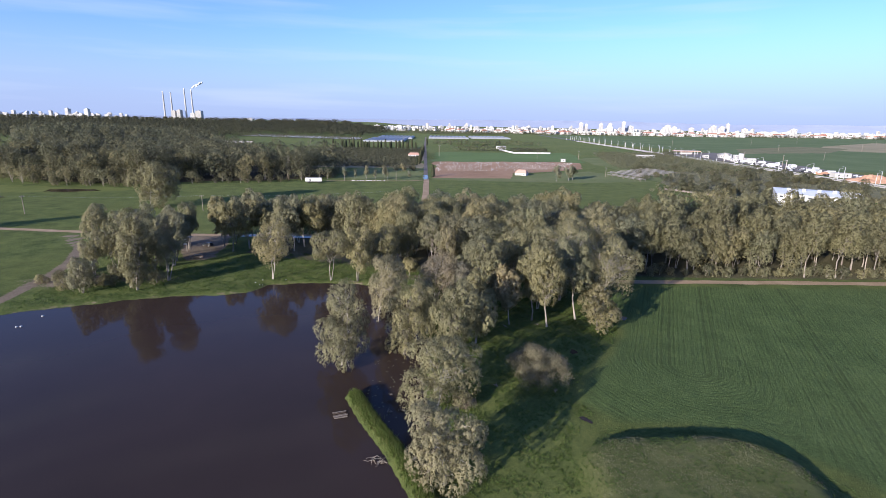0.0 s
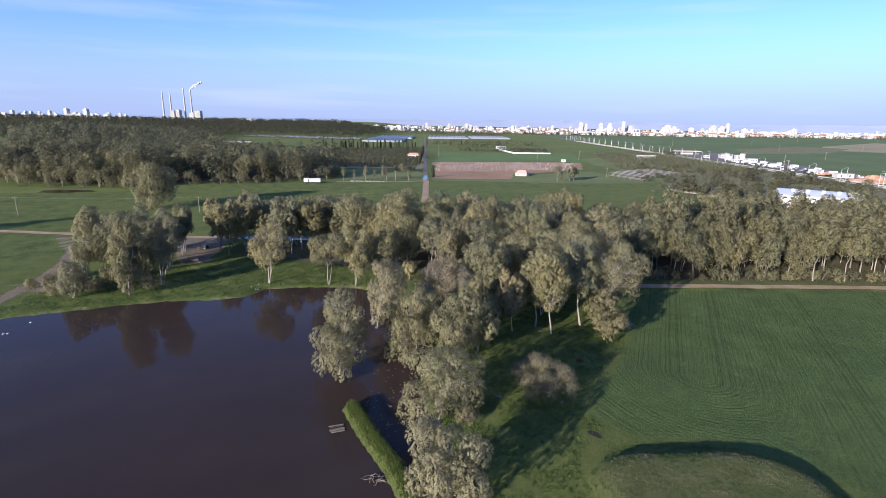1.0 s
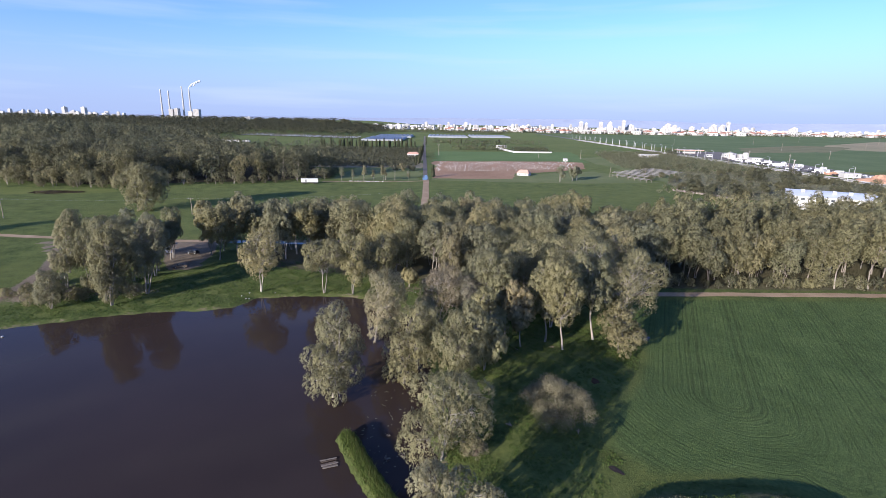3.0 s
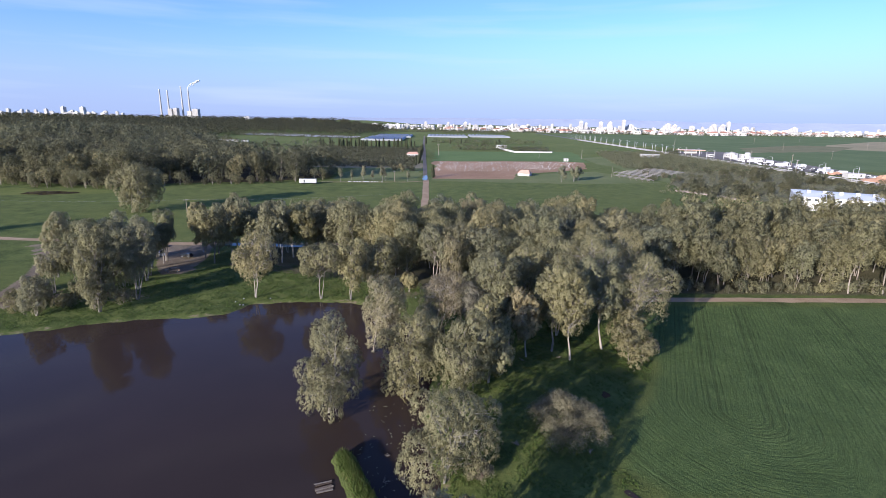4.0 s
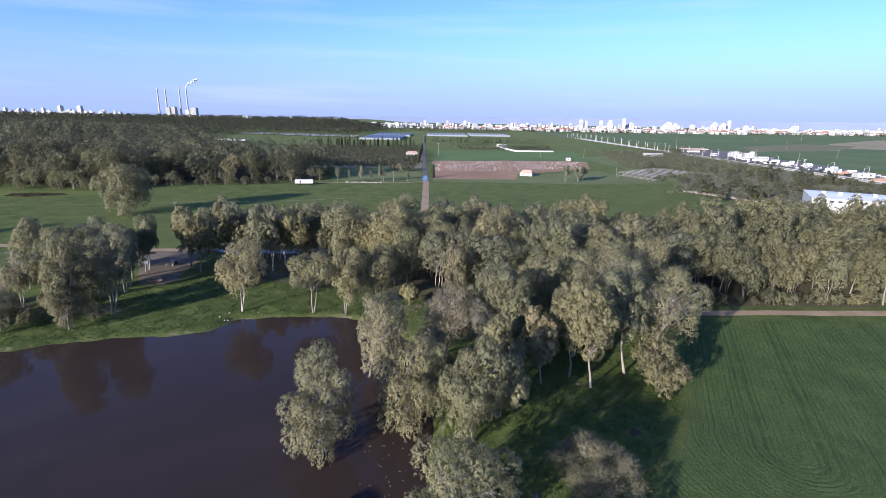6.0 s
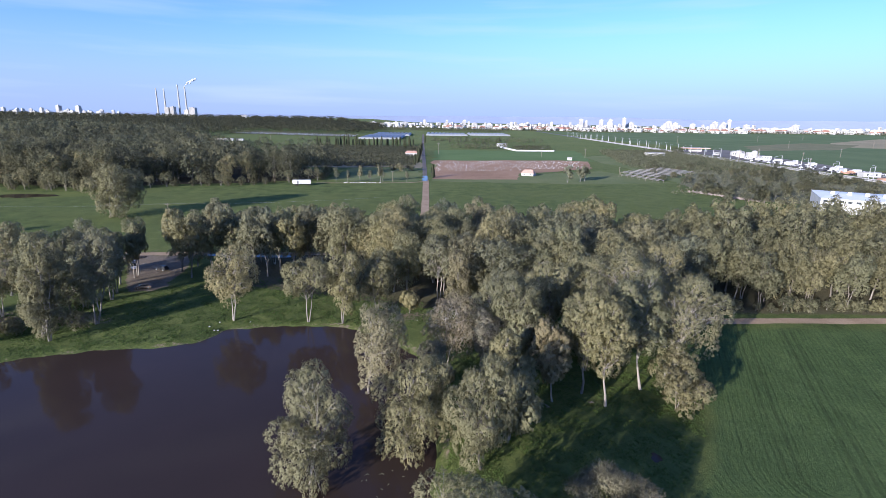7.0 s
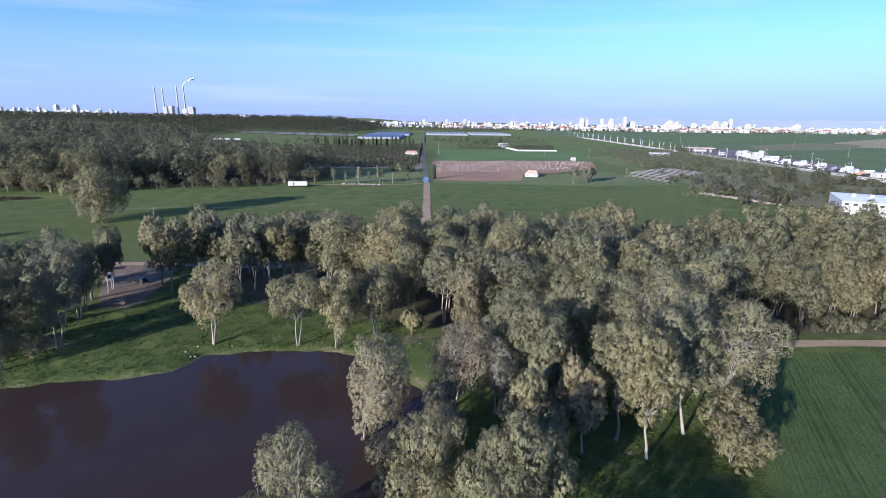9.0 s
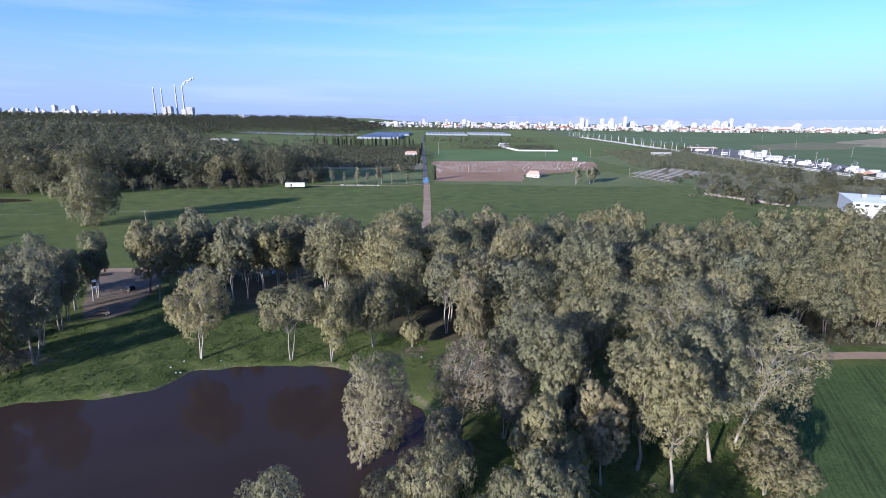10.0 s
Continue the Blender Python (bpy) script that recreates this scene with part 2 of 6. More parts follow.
def rod(bm, a, b, r0, r1=None, sides=6):
    a, b = Vector(a), Vector(b)
    d = b - a
    m = Matrix.Translation((a + b) / 2) @ d.to_track_quat("Z", "Y").to_matrix().to_4x4()
    bmesh.ops.create_cone(bm, cap_ends=True, segments=sides, radius1=r0, radius2=r0 if r1 is None else r1, depth=d.length, matrix=m)


class Shape:
    """Gathers tubes and sprays as plain arrays."""
    soft = False

    def __init__(self):
        self.v, self.f, self.n, self.turned = [], [], 0, []

    def tube(self, points, radii, sides=5):
        pts = np.asarray(points, float)
        k = len(pts)
        d = np.gradient(pts, axis=0)
        d /= np.linalg.norm(d, axis=1)[:, None] + 1e-9
        ref = np.array([1.0, 0.2, 0.1]) if abs(d[0][0]) < 0.8 else np.array([0.0, 1.0, 0.1])
        s = np.cross(d, ref)
        s /= np.linalg.norm(s, axis=1)[:, None]
        u = np.cross(d, s)
        a = np.arange(sides) * 2 * np.pi / sides
        ring = pts[:, None] + np.asarray(radii)[:, None, None] * (np.cos(a)[None, :, None] * s[:, None] + np.sin(a)[None, :, None] * u[:, None])
        base = self.n
        self.v.append(ring.reshape(-1, 3))
        self.turned.append(unit((ring - pts[:, None]).reshape(-1, 3)))
        for i in range(k - 1):
            for j in range(sides):
                q = (j + 1) % sides
                self.f.append((base + i * sides + j, base + i * sides + q, base + (i + 1) * sides + q, base + (i + 1) * sides + j))
        self.f.append(tuple(base + (k - 1) * sides + j for j in range(sides)))
        self.n += k * sides

    def sprays(self, p, d, side, length, width, out=None):
        """Pointed blades of foliage at p along d, spread to the side; where out is given they shade as a loose surface that faces out."""
        n = len(p)
        face = np.cross(side, d)
        if out is not None:
            side = side * np.where(np.sum(face * out, 1) < 0, -1.0, 1.0)[:, None]
            self.soft = True
        self.turned.append(np.repeat(face if out is None else out, 3, 0))
        w = side * (width * 0.5)[:, None]
        v = np.stack((p - w, p + w, p + d * length[:, None]), 1)
        i = self.n + 3 * np.arange(n)
        self.v.append(v.reshape(-1, 3))
        self.f.extend(np.stack((i, i + 1, i + 2), 1).tolist())
        self.n += 3 * n

    def part(self, name, material, parent, label="", smooth=False):
        ob = part(name, np.concatenate(self.v), self.f, material, parent, label, smooth or self.soft)
        if self.soft:
            ob.data.normals_split_custom_set_from_vertices(np.concatenate(self.turned))
        return ob


def unit(a):
    return a / (np.linalg.norm(a, axis=-1, keepdims=True) + 1e-9)


def lobe_sprays(shape, rng, c, r, count, size, droop, tall=1.0):
    """Sprays over the outside of one simple billow of foliage, shading as one rounded mass."""
    n = unit(rng.normal(size=(count, 3)) + np.array([0, 0, 0.25]))
    p = c + n * (r * (0.72 + 0.3 * rng.random(count)))[:, None] * np.array([1, 1, tall])
    d = unit(n * (1 - abs(droop)) + np.array([0, 0, -1.0]) * droop + rng.normal(size=(count, 3)) * 0.4)
    side = unit(np.cross(d, n + rng.normal(size=(count, 3)) * 0.3))
    ln = size * 0.8 * (0.55 + 0.75 * rng.random(count))
    out = unit(n + np.array([0, 0, 0.1]) + rng.normal(size=(count, 3)) * 0.2)
    shape.sprays(p - d * (ln * 0.4)[:, None], d, side, ln, ln * 0.6, out)


def crown_sprays(shape, rng, centres, total, size, clump, droop, tall=1.0, loose=0.13, wide=0.48):
    """Foliage over the open outside of many billows: small hanging clumps, each a knot of pointed sprays."""
    cs, rs = np.array([c for c, _ in centres]), np.array([r for _, r in centres])
    stretch = np.array([1, 1, tall])
    heads, ways = [], []
    for i, (c, r) in enumerate(centres):
        k = max(6, int(4.6 * tall * (r / clump) ** 2))
        n = unit(rng.normal(size=(k, 3)) + np.array([0, 0, 0.12]))
        n = n[(n[:, 2] > -0.5) | (rng.random(k) < 0.35)]
        p = c + n * (r * (0.8 + 0.3 * rng.random(len(n))))[:, None] * stretch
        near = np.linalg.norm((p[:, None] - cs[None]) / (rs[None, :, None] * stretch), axis=2)
        near[:, i] = 9
        open_ = near.min(1) > 0.8
        heads.append(p[open_])
        ways.append(n[open_])
    heads, ways = np.concatenate(heads), np.concatenate(ways)
    pick = rng.integers(len(heads), size=total)
    n = ways[pick]
    radius = clump * (0.6 + 0.8 * rng.random(len(heads)))[pick]
    u = unit(rng.normal(size=(total, 3)) + n * 0.8 + np.array([0, 0, 0.2]))
    p = heads[pick] + u * (radius * (0.5 + 0.5 * rng.random(total)))[:, None] * np.array([1, 1, 1.15])
    p[:, 2] -= radius * droop * rng.random(total) * 1.3
    d = unit(u * (1 - abs(droop)) + np.array([0, 0, -1.0]) * droop + rng.normal(size=(total, 3)) * 0.3)
    side = unit(np.cross(d, n + rng.normal(size=(total, 3)) * 0.35))
    ln = size * (0.55 + 0.75 * rng.random(total))
    out = unit(u * 0.34 + n * 0.42 + np.array([0, 0, 0.08]) + rng.normal(size=(total, 3)) * loose)
    shape.sprays(p - d * (ln * 0.4)[:, None], d, side, ln, ln * wide, out)


def gum_tree(seed, height, width, lean=(0.0, 0.0), bare=0.35, stems=2, lobes=40, sprays=360, size=0.55, droop=0.5, tall=1.15,
             leaf=None, bark=None, label="", category="tree", group="", fat=0.135, name="eucalyptus_tree", limb_show=1.0, top_heavy=0.0, deep=1.0, twigs=2):
    """A eucalyptus: stems and limbs that reach into billows of hanging foliage. Its base stands at the origin."""
    rng = np.random.default_rng(seed)
    root = thing(name, label or "grey-green eucalyptus with a pale trunk and hanging foliage", category, group)
    trunk, crown = Shape(), Shape()
    lean = np.array([lean[0], lean[1], 0.0])
    zc = (bare + 1) / 2 * height
    half = (1 - bare) / 2 * height
    r0 = (0.007 if twigs else 0.0065) * height + 0.05
    tips = []
    for s in range(stems):
        a = rng.random() * 1.5 + s * 6.28 / stems
        out = np.array([math.cos(a), math.sin(a), 0]) * (0.0 if stems == 1 else width * (0.10 + 0.1 * rng.random()))
        foot = np.array([math.cos(a), math.sin(a), 0]) * (0 if stems == 1 else r0 * 0.8)
        top = out + lean * 0.8 + np.array([0, 0, height * (0.72 + 0.14 * rng.random())])
        f = np.linspace(0, 1, 8)[:, None]
        line = foot * (1 - f) + top * f + lean * f * (1 - f) * 0.3
        line[1:-1] += np.cumsum(rng.normal(size=(6, 3)) * np.array([1, 1, 0.1]) * 0.01 * height, axis=0)
        line[0, 2] = -0.6
        rad = r0 / stems ** 0.35 * (1.1 - f[:, 0])
        rad[0] *= 1.35
        trunk.tube(line, rad, 7 if twigs else 5)
        tips.append((line, rad))
    # boughs carry clusters of billows, with gaps between them
    boughs = []
    for k in range(4 + lobes // 10):
        n = unit(rng.normal(size=3) + np.array([0, 0, 0.1]))
        u = 0.4 + 0.48 * rng.random() ** 0.6
        boughs.append((n * u, 0.17 + 0.13 * rng.random()))
    centres = []
    tries = 0
    while len(centres) < lobes and tries < 3000:
        tries += 1
        bn, bs = boughs[tries % len(boughs)]
        q = bn + rng.normal(size=3) * bs * np.array([1, 1, 1.15])
        if np.linalg.norm(q) > 1.02:
            continue
        squeeze = 1 + top_heavy * q[2]
        zz = zc + q[2] * half * 0.9
        c = np.array([q[0] * width * 0.46 * squeeze, q[1] * width * 0.46 * deep * squeeze, zz]) + lean * zz / height
        r = width * fat * (0.6 + 0.75 * rng.random())
        if all(np.linalg.norm((c - o) * np.array([1, 1, 0.75])) > 0.44 * (r + w) for o, w in centres):
            centres.append((c, r))
    for c, r in centres:
        line, rad = tips[int(rng.integers(len(tips)))]
        k = int(np.clip(np.searchsorted(line[:, 2], c[2] * (0.5 + 0.25 * rng.random())), 2, 6))
        a, b = line[k], c + np.array([0, 0, r * 0.2])
        if twigs or rng.random() < 0.5:
            f = np.linspace(0, 1, 4)[:, None]
            bend = np.array([0, 0, 1.0]) * np.linalg.norm(b - a) * 0.12
            path = a * (1 - f) + b * f + bend * f * (1 - f) * 2 + rng.normal(size=(4, 3)) * 0.03 * height * f * (1 - f)
            trunk.tube(path, np.linspace(rad[k] * 0.5 * limb_show, 0.025, 4), 5 if twigs else 3)
            for _ in range(twigs):
                e = b + unit(rng.normal(size=3)) * r * 0.9
                trunk.tube([path[2], (path[2] + e) / 2 + rng.normal(size=3) * 0.15, e], [0.05 * limb_show, 0.035 * limb_show, 0.012], 3)
    total = int((2.1 if twigs == 2 else 1.4) * sprays * lobes)
    crown_sprays(crown, rng, centres, total, size * (0.55 if twigs == 2 else 0.76), size * (0.68 if twigs == 2 else 0.6), droop, tall)
    trunk.part("trunk", bark or M_BARK, root, "", True)
    crown.part("crown", leaf or M_LEAF, root)
    return root


# ---- the lie of the land ----
LAKE = [(-190, 60), (-150, 95), (-120, 108), (-102, 115.2), (-90, 120.6), (-80, 125), (-69, 128.6), (-60, 130.2), (-52, 132), (-45.5, 134), (-42, 140.6), (-36, 142.7), (-27, 143), (-19, 143.6), (-13, 142),
        (-3, 137), (5, 126), (4, 114), (9, 101), (7, 88), (9, 76), (9, 64), (9, 52), (12, 36), (18, 10), (22, -30), (-40, -90), (-170, -60)]
CROP = [(60, 143), (57, 118), (53, 105), (46, 92), (38, 82), (34, 73), (40, 67), (52, 67), (62, 63), (70, 54), (75, 44), (80, 20), (300, 20), (300, 144)]


def ring_distance(x, y, ring):
    """The distance to a closed line, negative inside it."""
    d = np.full(x.shape, 1e9)
    inside = np.zeros(x.shape, bool)
    for (ax, ay), (bx, by) in zip(ring, ring[1:] + ring[:1]):
        ex, ey = bx - ax, by - ay
        k = np.clip(((x - ax) * ex + (y - ay) * ey) / (ex * ex + ey * ey), 0, 1)
        d = np.minimum(d, np.hypot(x - ax - k * ex, y - ay - k * ey))
        if ay != by:
            inside ^= ((ay > y) != (by > y)) & (x < (bx - ax) * (y - ay) / (by - ay) + ax)
    return np.where(inside, -d, d)


def line_distance(x, y, line):
    d = np.full(np.shape(x), 1e9)
    for (ax, ay), (bx, by) in zip(line, line[1:]):
        ex, ey = bx - ax, by - ay
        k = np.clip(((x - ax) * ex + (y - ay) * ey) / (ex * ex + ey * ey), 0, 1)
        d = np.minimum(d, np.hypot(x - ax - k * ex, y - ay - k * ey))
    return d


def drill_lanes(x, y):
    """How far across the crop's rows a place lies: long straight lanes that turn round one headland."""
    dx, dy = x - 62.0, y - 88.0
    across, along = 0.909 * dx - 0.417 * dy, 0.417 * dx + 0.909 * dy
    turn = np.clip((22 - across) / 14, 0, 1)
    return np.hypot(across, np.minimum(along, 0) * turn)


def waves(x, y, s):
    return (np.sin(x / s + 1.3 * np.sin(y / s * 0.7)) + np.sin(y / s * 1.2 + 1.1 * np.sin(x / s * 0.8 + 2)) + np.sin((x + y) / s * 0.63 + 4)) / 3


LEVEE = [(-6.0, 77.0), (-2.5, 70.0), (2.5, 61.5), (6.5, 53.0), (10, 46)]


def land(x, y):
    x, y = np.asarray(x, float), np.asarray(y, float)
    rise = 2.0 * np.exp(-((x - 30) / 17) ** 2 / 2 - ((y - 97) / 22) ** 2 / 2)
    h = 0.5 + rise
    q = ((np.abs(x - 47) / 17) ** 3 + (np.abs(y - 48) / 15.5) ** 3)
    h = h + 2.0 / (1 + np.exp((np.minimum(q, 5) + 0.12 * waves(x, y, 3) - 0.9) * 9))
    # a wooded knoll, and the slow rise of the far land behind it
    h = h + 11 * np.exp(-((x + 500) / 130) ** 2 - ((y - 690) / 220) ** 2)
    far, west = np.clip((y - 1500) / 700, 0, 1), np.clip((-x - 150) / 400, 0, 1)
    h = h + 8 * far * far * (3 - 2 * far) * west * west * (3 - 2 * west)
    coast = np.clip((y - 2700) / 500, 0, 1)
    h = h + 14 * coast * coast * (3 - 2 * coast) * west
    near = np.exp(-((x / 170) ** 4 + ((y - 100) / 150) ** 4))
    h = h + near * (0.10 * waves(x, y, 5.0) + 0.05 * waves(y, x, 1.7))
    shore = np.full(x.shape, 1e3)
    by = (x > -220) & (x < 50) & (y < 170)
    if by.any():
        shore[by] = ring_distance(x[by], y[by], LAKE) + 0.8 * waves(x[by], y[by], 2.3) + 0.5 * waves(y[by], x[by], 0.9)
    s = np.clip((shore + 4.0) / 6.5, 0, 1)
    s = s * s * (3 - 2 * s)
    h = -0.9 * (1 - s) + h * s
    bank = 1.5 * np.exp(-(line_distance(x, y, LEVEE) / 1.6) ** 2) - 0.5
    return np.maximum(h, bank)


def land_at(x, y):
    return float(land(np.array([x]), np.array([y]))[0])


def steps(fine0, fine1, step, reach, grow=1.13):
    mid = list(np.arange(fine0, fine1 + 1e-6, step))
    out, s = [], step
    while mid[-1] + sum(out[-1:]) < 1e9:
        s *= grow
        mid.append(mid[-1] + s)
        if mid[-1] > reach:
            break
    s = step
    while mid[0] > -reach:
        s *= grow
        mid.insert(0, mid[0] - s)
    return np.array(mid)


TRACKS = [[(-109, 120), (-110, 130), (-112, 145), (-116, 160), (-126, 180), (-145, 203)], [(-78, 166), (-84, 176), (-92, 190), (-95, 206)], [(-72, 170), (-84, 176)]]


def ground():
    xs, ys = steps(-120, 120, 1.2, 6500), steps(36, 160, 1.2, 6500)
    X, Y = np.meshgrid(xs, ys)
    Z = land(X, Y)
    nx, ny = len(xs), len(ys)
    v = np.stack((X, Y, Z), -1).reshape(-1, 3)
    i = (np.arange(ny - 1)[:, None] * nx + np.arange(nx - 1)[None]).reshape(-1)
    f = np.stack((i, i + 1, i + nx + 1, i + nx), 1).tolist()
    ob = setting("ground", v, f, M_GROUND, "green meadow and fields round a flooded lake", "ground")
    me = ob.data
    me.polygons.foreach_set("use_smooth", [True] * len(me.polygons))
    x, y = v[:, 0], v[:, 1]
    crop = ring_distance(x, y, CROP)
    shore = ring_distance(x, y, LAKE)
    tracks = np.minimum.reduce([line_distance(x, y, t) * (1.35 if k == 0 else 1.8) for k, t in enumerate(TRACKS)])
    park = ring_distance(x, y, [(-102, 201), (-90, 188), (-80, 168), (-74, 167), (-74, 184), (-80, 206)])
    mud = np.clip(1.15 - tracks / 4.2, 0, 1)
    mud = np.maximum(mud, np.clip(0.9 - park / 3, 0, 1))
    mud = np.maximum(mud, np.clip(1 - np.abs(shore - 0.3) / 2.2, 0, 1) * 0.52)
    mud = np.maximum(mud, 0.8 * np.exp(-((x + 103) / 17) ** 2 - ((y - 143) / 10) ** 2))
    mud = np.maximum(mud, 0.6 * np.exp(-((x + 84) / 16) ** 2 - ((y - 146) / 9) ** 2))
    mud = np.maximum(mud, 0.62 * np.exp(-((x - 0) / 7) ** 2 - ((y - 149) / 5) ** 2))
    wood = np.maximum(-ring_distance(x, y, [(66, 152), (330, 152), (330, 208), (62, 208), (-62, 208), (-62, 176), (0, 155), (40, 150)]), -8)
    litter = np.clip((wood + 3) / 6, 0, 1)
    q = ((np.abs(x - 47) / 17) ** 3 + (np.abs(y - 48) / 15.5) ** 3)
    scrub = np.clip(1.6 - q, 0, 1) * 0.9
    for key, val in (("crop", np.clip(-crop / 2.0, 0, 1)), ("edge", drill_lanes(x, y)), ("mud", mud), ("litter", litter), ("scrub", scrub)):
        me.attributes.new(key, "FLOAT", "POINT").data.foreach_set("value", val.astype(np.float32))
    return ob


ground()
xs = np.linspace(-215, 30, 40)
ys = np.linspace(-95, 155, 40)
wx, wy = np.meshgrid(xs, ys)
wv = np.stack((wx, wy, np.zeros_like(wx)), -1).reshape(-1, 3)
setting("water", wv, [(r * 40 + c, r * 40 + c + 1, r * 40 + c + 41, r * 40 + c + 40) for r in range(39) for c in range(39)], M_WATER, "still brown flood water of a lake", "water")


def strip(name, line, width, z, material, label, category="road"):
    """A flat way along a line, with slightly uneven edges."""
    pts = []
    for (ax, ay), (bx, by) in zip(line, line[1:]):
        n = max(2, int(math.hypot(bx - ax, by - ay) / 4))
        n = min(n, 80)
        pts += [(ax + (bx - ax) * k / n, ay + (by - ay) * k / n) for k in range(n)]
    pts.append(line[-1])
    rng = random.Random(len(pts))
    v, f = [], []
    for i, (x, y) in enumerate(pts):
        a, b = pts[max(0, i - 1)], pts[min(len(pts) - 1, i + 1)]
        d = Vector((b[0] - a[0], b[1] - a[1])).normalized()
        for s in (-1, 1):
            w = width / 2 * (1 + rng.uniform(-0.12, 0.12))
            px, py = x - d.y * w * s, y + d.x * w * s
            v.append((px, py, land_at(px, py) + z))
        if i:
            k = 2 * i
            f.append((k - 2, k, k + 1, k - 1))
    return setting(name, v, f, material, label, category)


strip("road", [(56, 146.5), (80, 146.8), (110, 147.3), (150, 147.5), (260, 149)], 3.4, 0.06, M_DIRT, "pale dirt track between a crop field and a wood")
strip("road", [(-330, 214), (-183, 212), (-145, 208), (-100, 205), (-60, 206), (40, 212), (150, 214)], 4.0, 0.06, M_DIRT, "pale dirt track past the grove")
strip("road", [(2.5, 215), (2, 350), (1, 428)], 4.4, 0.07, M_DIRT, "straight pale farm road between fields")
strip("road", [(1, 428), (0, 452), (-12, 1022), (-20, 1500)], 4.0, 0.07, M_MUD, "straight dark wet farm track between fields")

# ---- trees ----
WOOD_KINDS = [gum_tree(100 + i, h, w, bare=b, stems=s, bark=M_BARK_MID, lobes=44, sprays=170, size=0.58, fat=0.15, group="eucalyptus wood", droop=0.45, tall=1.2, twigs=0,
                       leaf=lf, label=lab, limb_show=1.1, name="forest_eucalyptus")
              for i, (h, w, b, s, lf, lab) in enumerate((
                  (21, 9.5, 0.20, 1, M_LEAF_WOOD, "tall olive-green eucalyptus standing in a dense wood"), (19.5, 8.8, 0.12, 2, M_LEAF_WOOD, "tall olive-green eucalyptus standing in a dense wood"),
                  (22, 9, 0.28, 1, M_LEAF_WOOD, "tall olive-green eucalyptus standing in a dense wood"), (18, 10, 0.04, 2, M_LEAF_WOOD, "broad olive-green eucalyptus standing in a dense wood"),
                  (20.5, 8.5, 0.3, 1, M_LEAF_WOOD, "slender olive-green eucalyptus standing in a dense wood")))]


def wood(kinds, inside, x0, x1, y0, y1, gap, seed, scale=(0.85, 1.12)):
    rng = random.Random(seed)
    used, out = set(), []
    y = y0
    row = 0
    while y < y1:
        x = x0 + (gap / 2 if row % 2 else 0)
        while x < x1:
            px, py = x + rng.uniform(-0.32, 0.32) * gap, y + rng.uniform(-0.32, 0.32) * gap
            if inside(px, py):
                k = rng.randrange(len(kinds))
                s = rng.uniform(*scale)
                m = Matrix.LocRotScale((px, py, land_at(px, py)), Euler((0, 0, rng.uniform(0, 6.28))), (s, s, s * rng.uniform(0.92, 1.08)))
                if k not in used:
                    used.add(k)
                    kinds[k].matrix_basis = m
                else:
                    copy_thing(kinds[k], m)
            x += gap
        y += gap * 0.9
        row += 1


wood(WOOD_KINDS, lambda x, y: y < 207 or x > 130, 80, 215, 156, 221, 7.9, 5)


def standing(ob, x, y, turn=0.0):
    ob.matrix_basis = pose(x, y, max(land_at(x, y), -0.35), 0, 0, turn)
    return ob


# trees that stand in the flood water and along its east shore
standing(gum_tree(1, 18.8, 11.5, (2.4, 0), -0.06, 1, 50, 375, 0.47, 0.62, 1.35, label="eucalyptus in the flood water, foliage weeping to the surface", top_heavy=0.35), -10.8, 89.5)
standing(gum_tree(2, 17.7, 12, (1.2, 0), 0.03, 1, 50, 375, 0.47, 0.6, 1.35, M_LEAF_TAN, label="tan-leaved eucalyptus standing in the flood water", top_heavy=0.3), -5.6, 113.1)
standing(gum_tree(3, 18.8, 11, (2.6, 0), -0.04, 2, 48, 390, 0.47, 0.62, 1.35, label="weeping grey-green eucalyptus at the water's edge", top_heavy=0.1), 1.9, 94.8)
standing(gum_tree(4, 14.3, 13.5, (1.2, 0), -0.02, 3, 50, 375, 0.47, 0.5, 1.1, label="broad bushy eucalyptus at the water's edge"), 9.1, 71.8)
standing(gum_tree(5, 14.5, 11, (-0.8, 0), 0.03, 3, 47, 398, 0.47, 0.5, 1.2, M_LEAF_GREY, label="grey twiggy eucalyptus with brown dead patches"), 10.4, 53.5)
standing(gum_tree(6, 16.7, 9, (0.2, 0), 0.04, 1, 43, 435, 0.47, 0.65, 1.45, label="slim weeping eucalyptus near the shore", fat=0.16), 13.0, 90.3)
standing(gum_tree(7, 11.2, 7.5, (1.2, 0), 0.17, 2, 39, 480, 0.47, 0.65, 1.4, label="small weeping eucalyptus in grass", fat=0.16), 17.8, 96.3)
standing(gum_tree(8, 16, 11, (1.5, 0), 0.13, 2, 48, 213, 0.47, 0.35, 1.2, M_LEAF_ROSE, label="dying pinkish-brown eucalyptus with bare pale limbs", limb_show=1.5), 8.7, 120.4)
standing(gum_tree(9, 17.3, 7.5, (0, 0), 0.17, 1, 44, 425, 0.47, 0.55, 1.3, M_LEAF_TAN, label="slim pale beige-green eucalyptus", fat=0.16), 12.6, 149.2)
standing(gum_tree(10, 5.7, 5, (0.8, 0), 0.34, 3, 36, 520, 0.47, 0.6, 1.2, label="small eucalyptus with three white stems", fat=0.16), 0.3, 150.8)
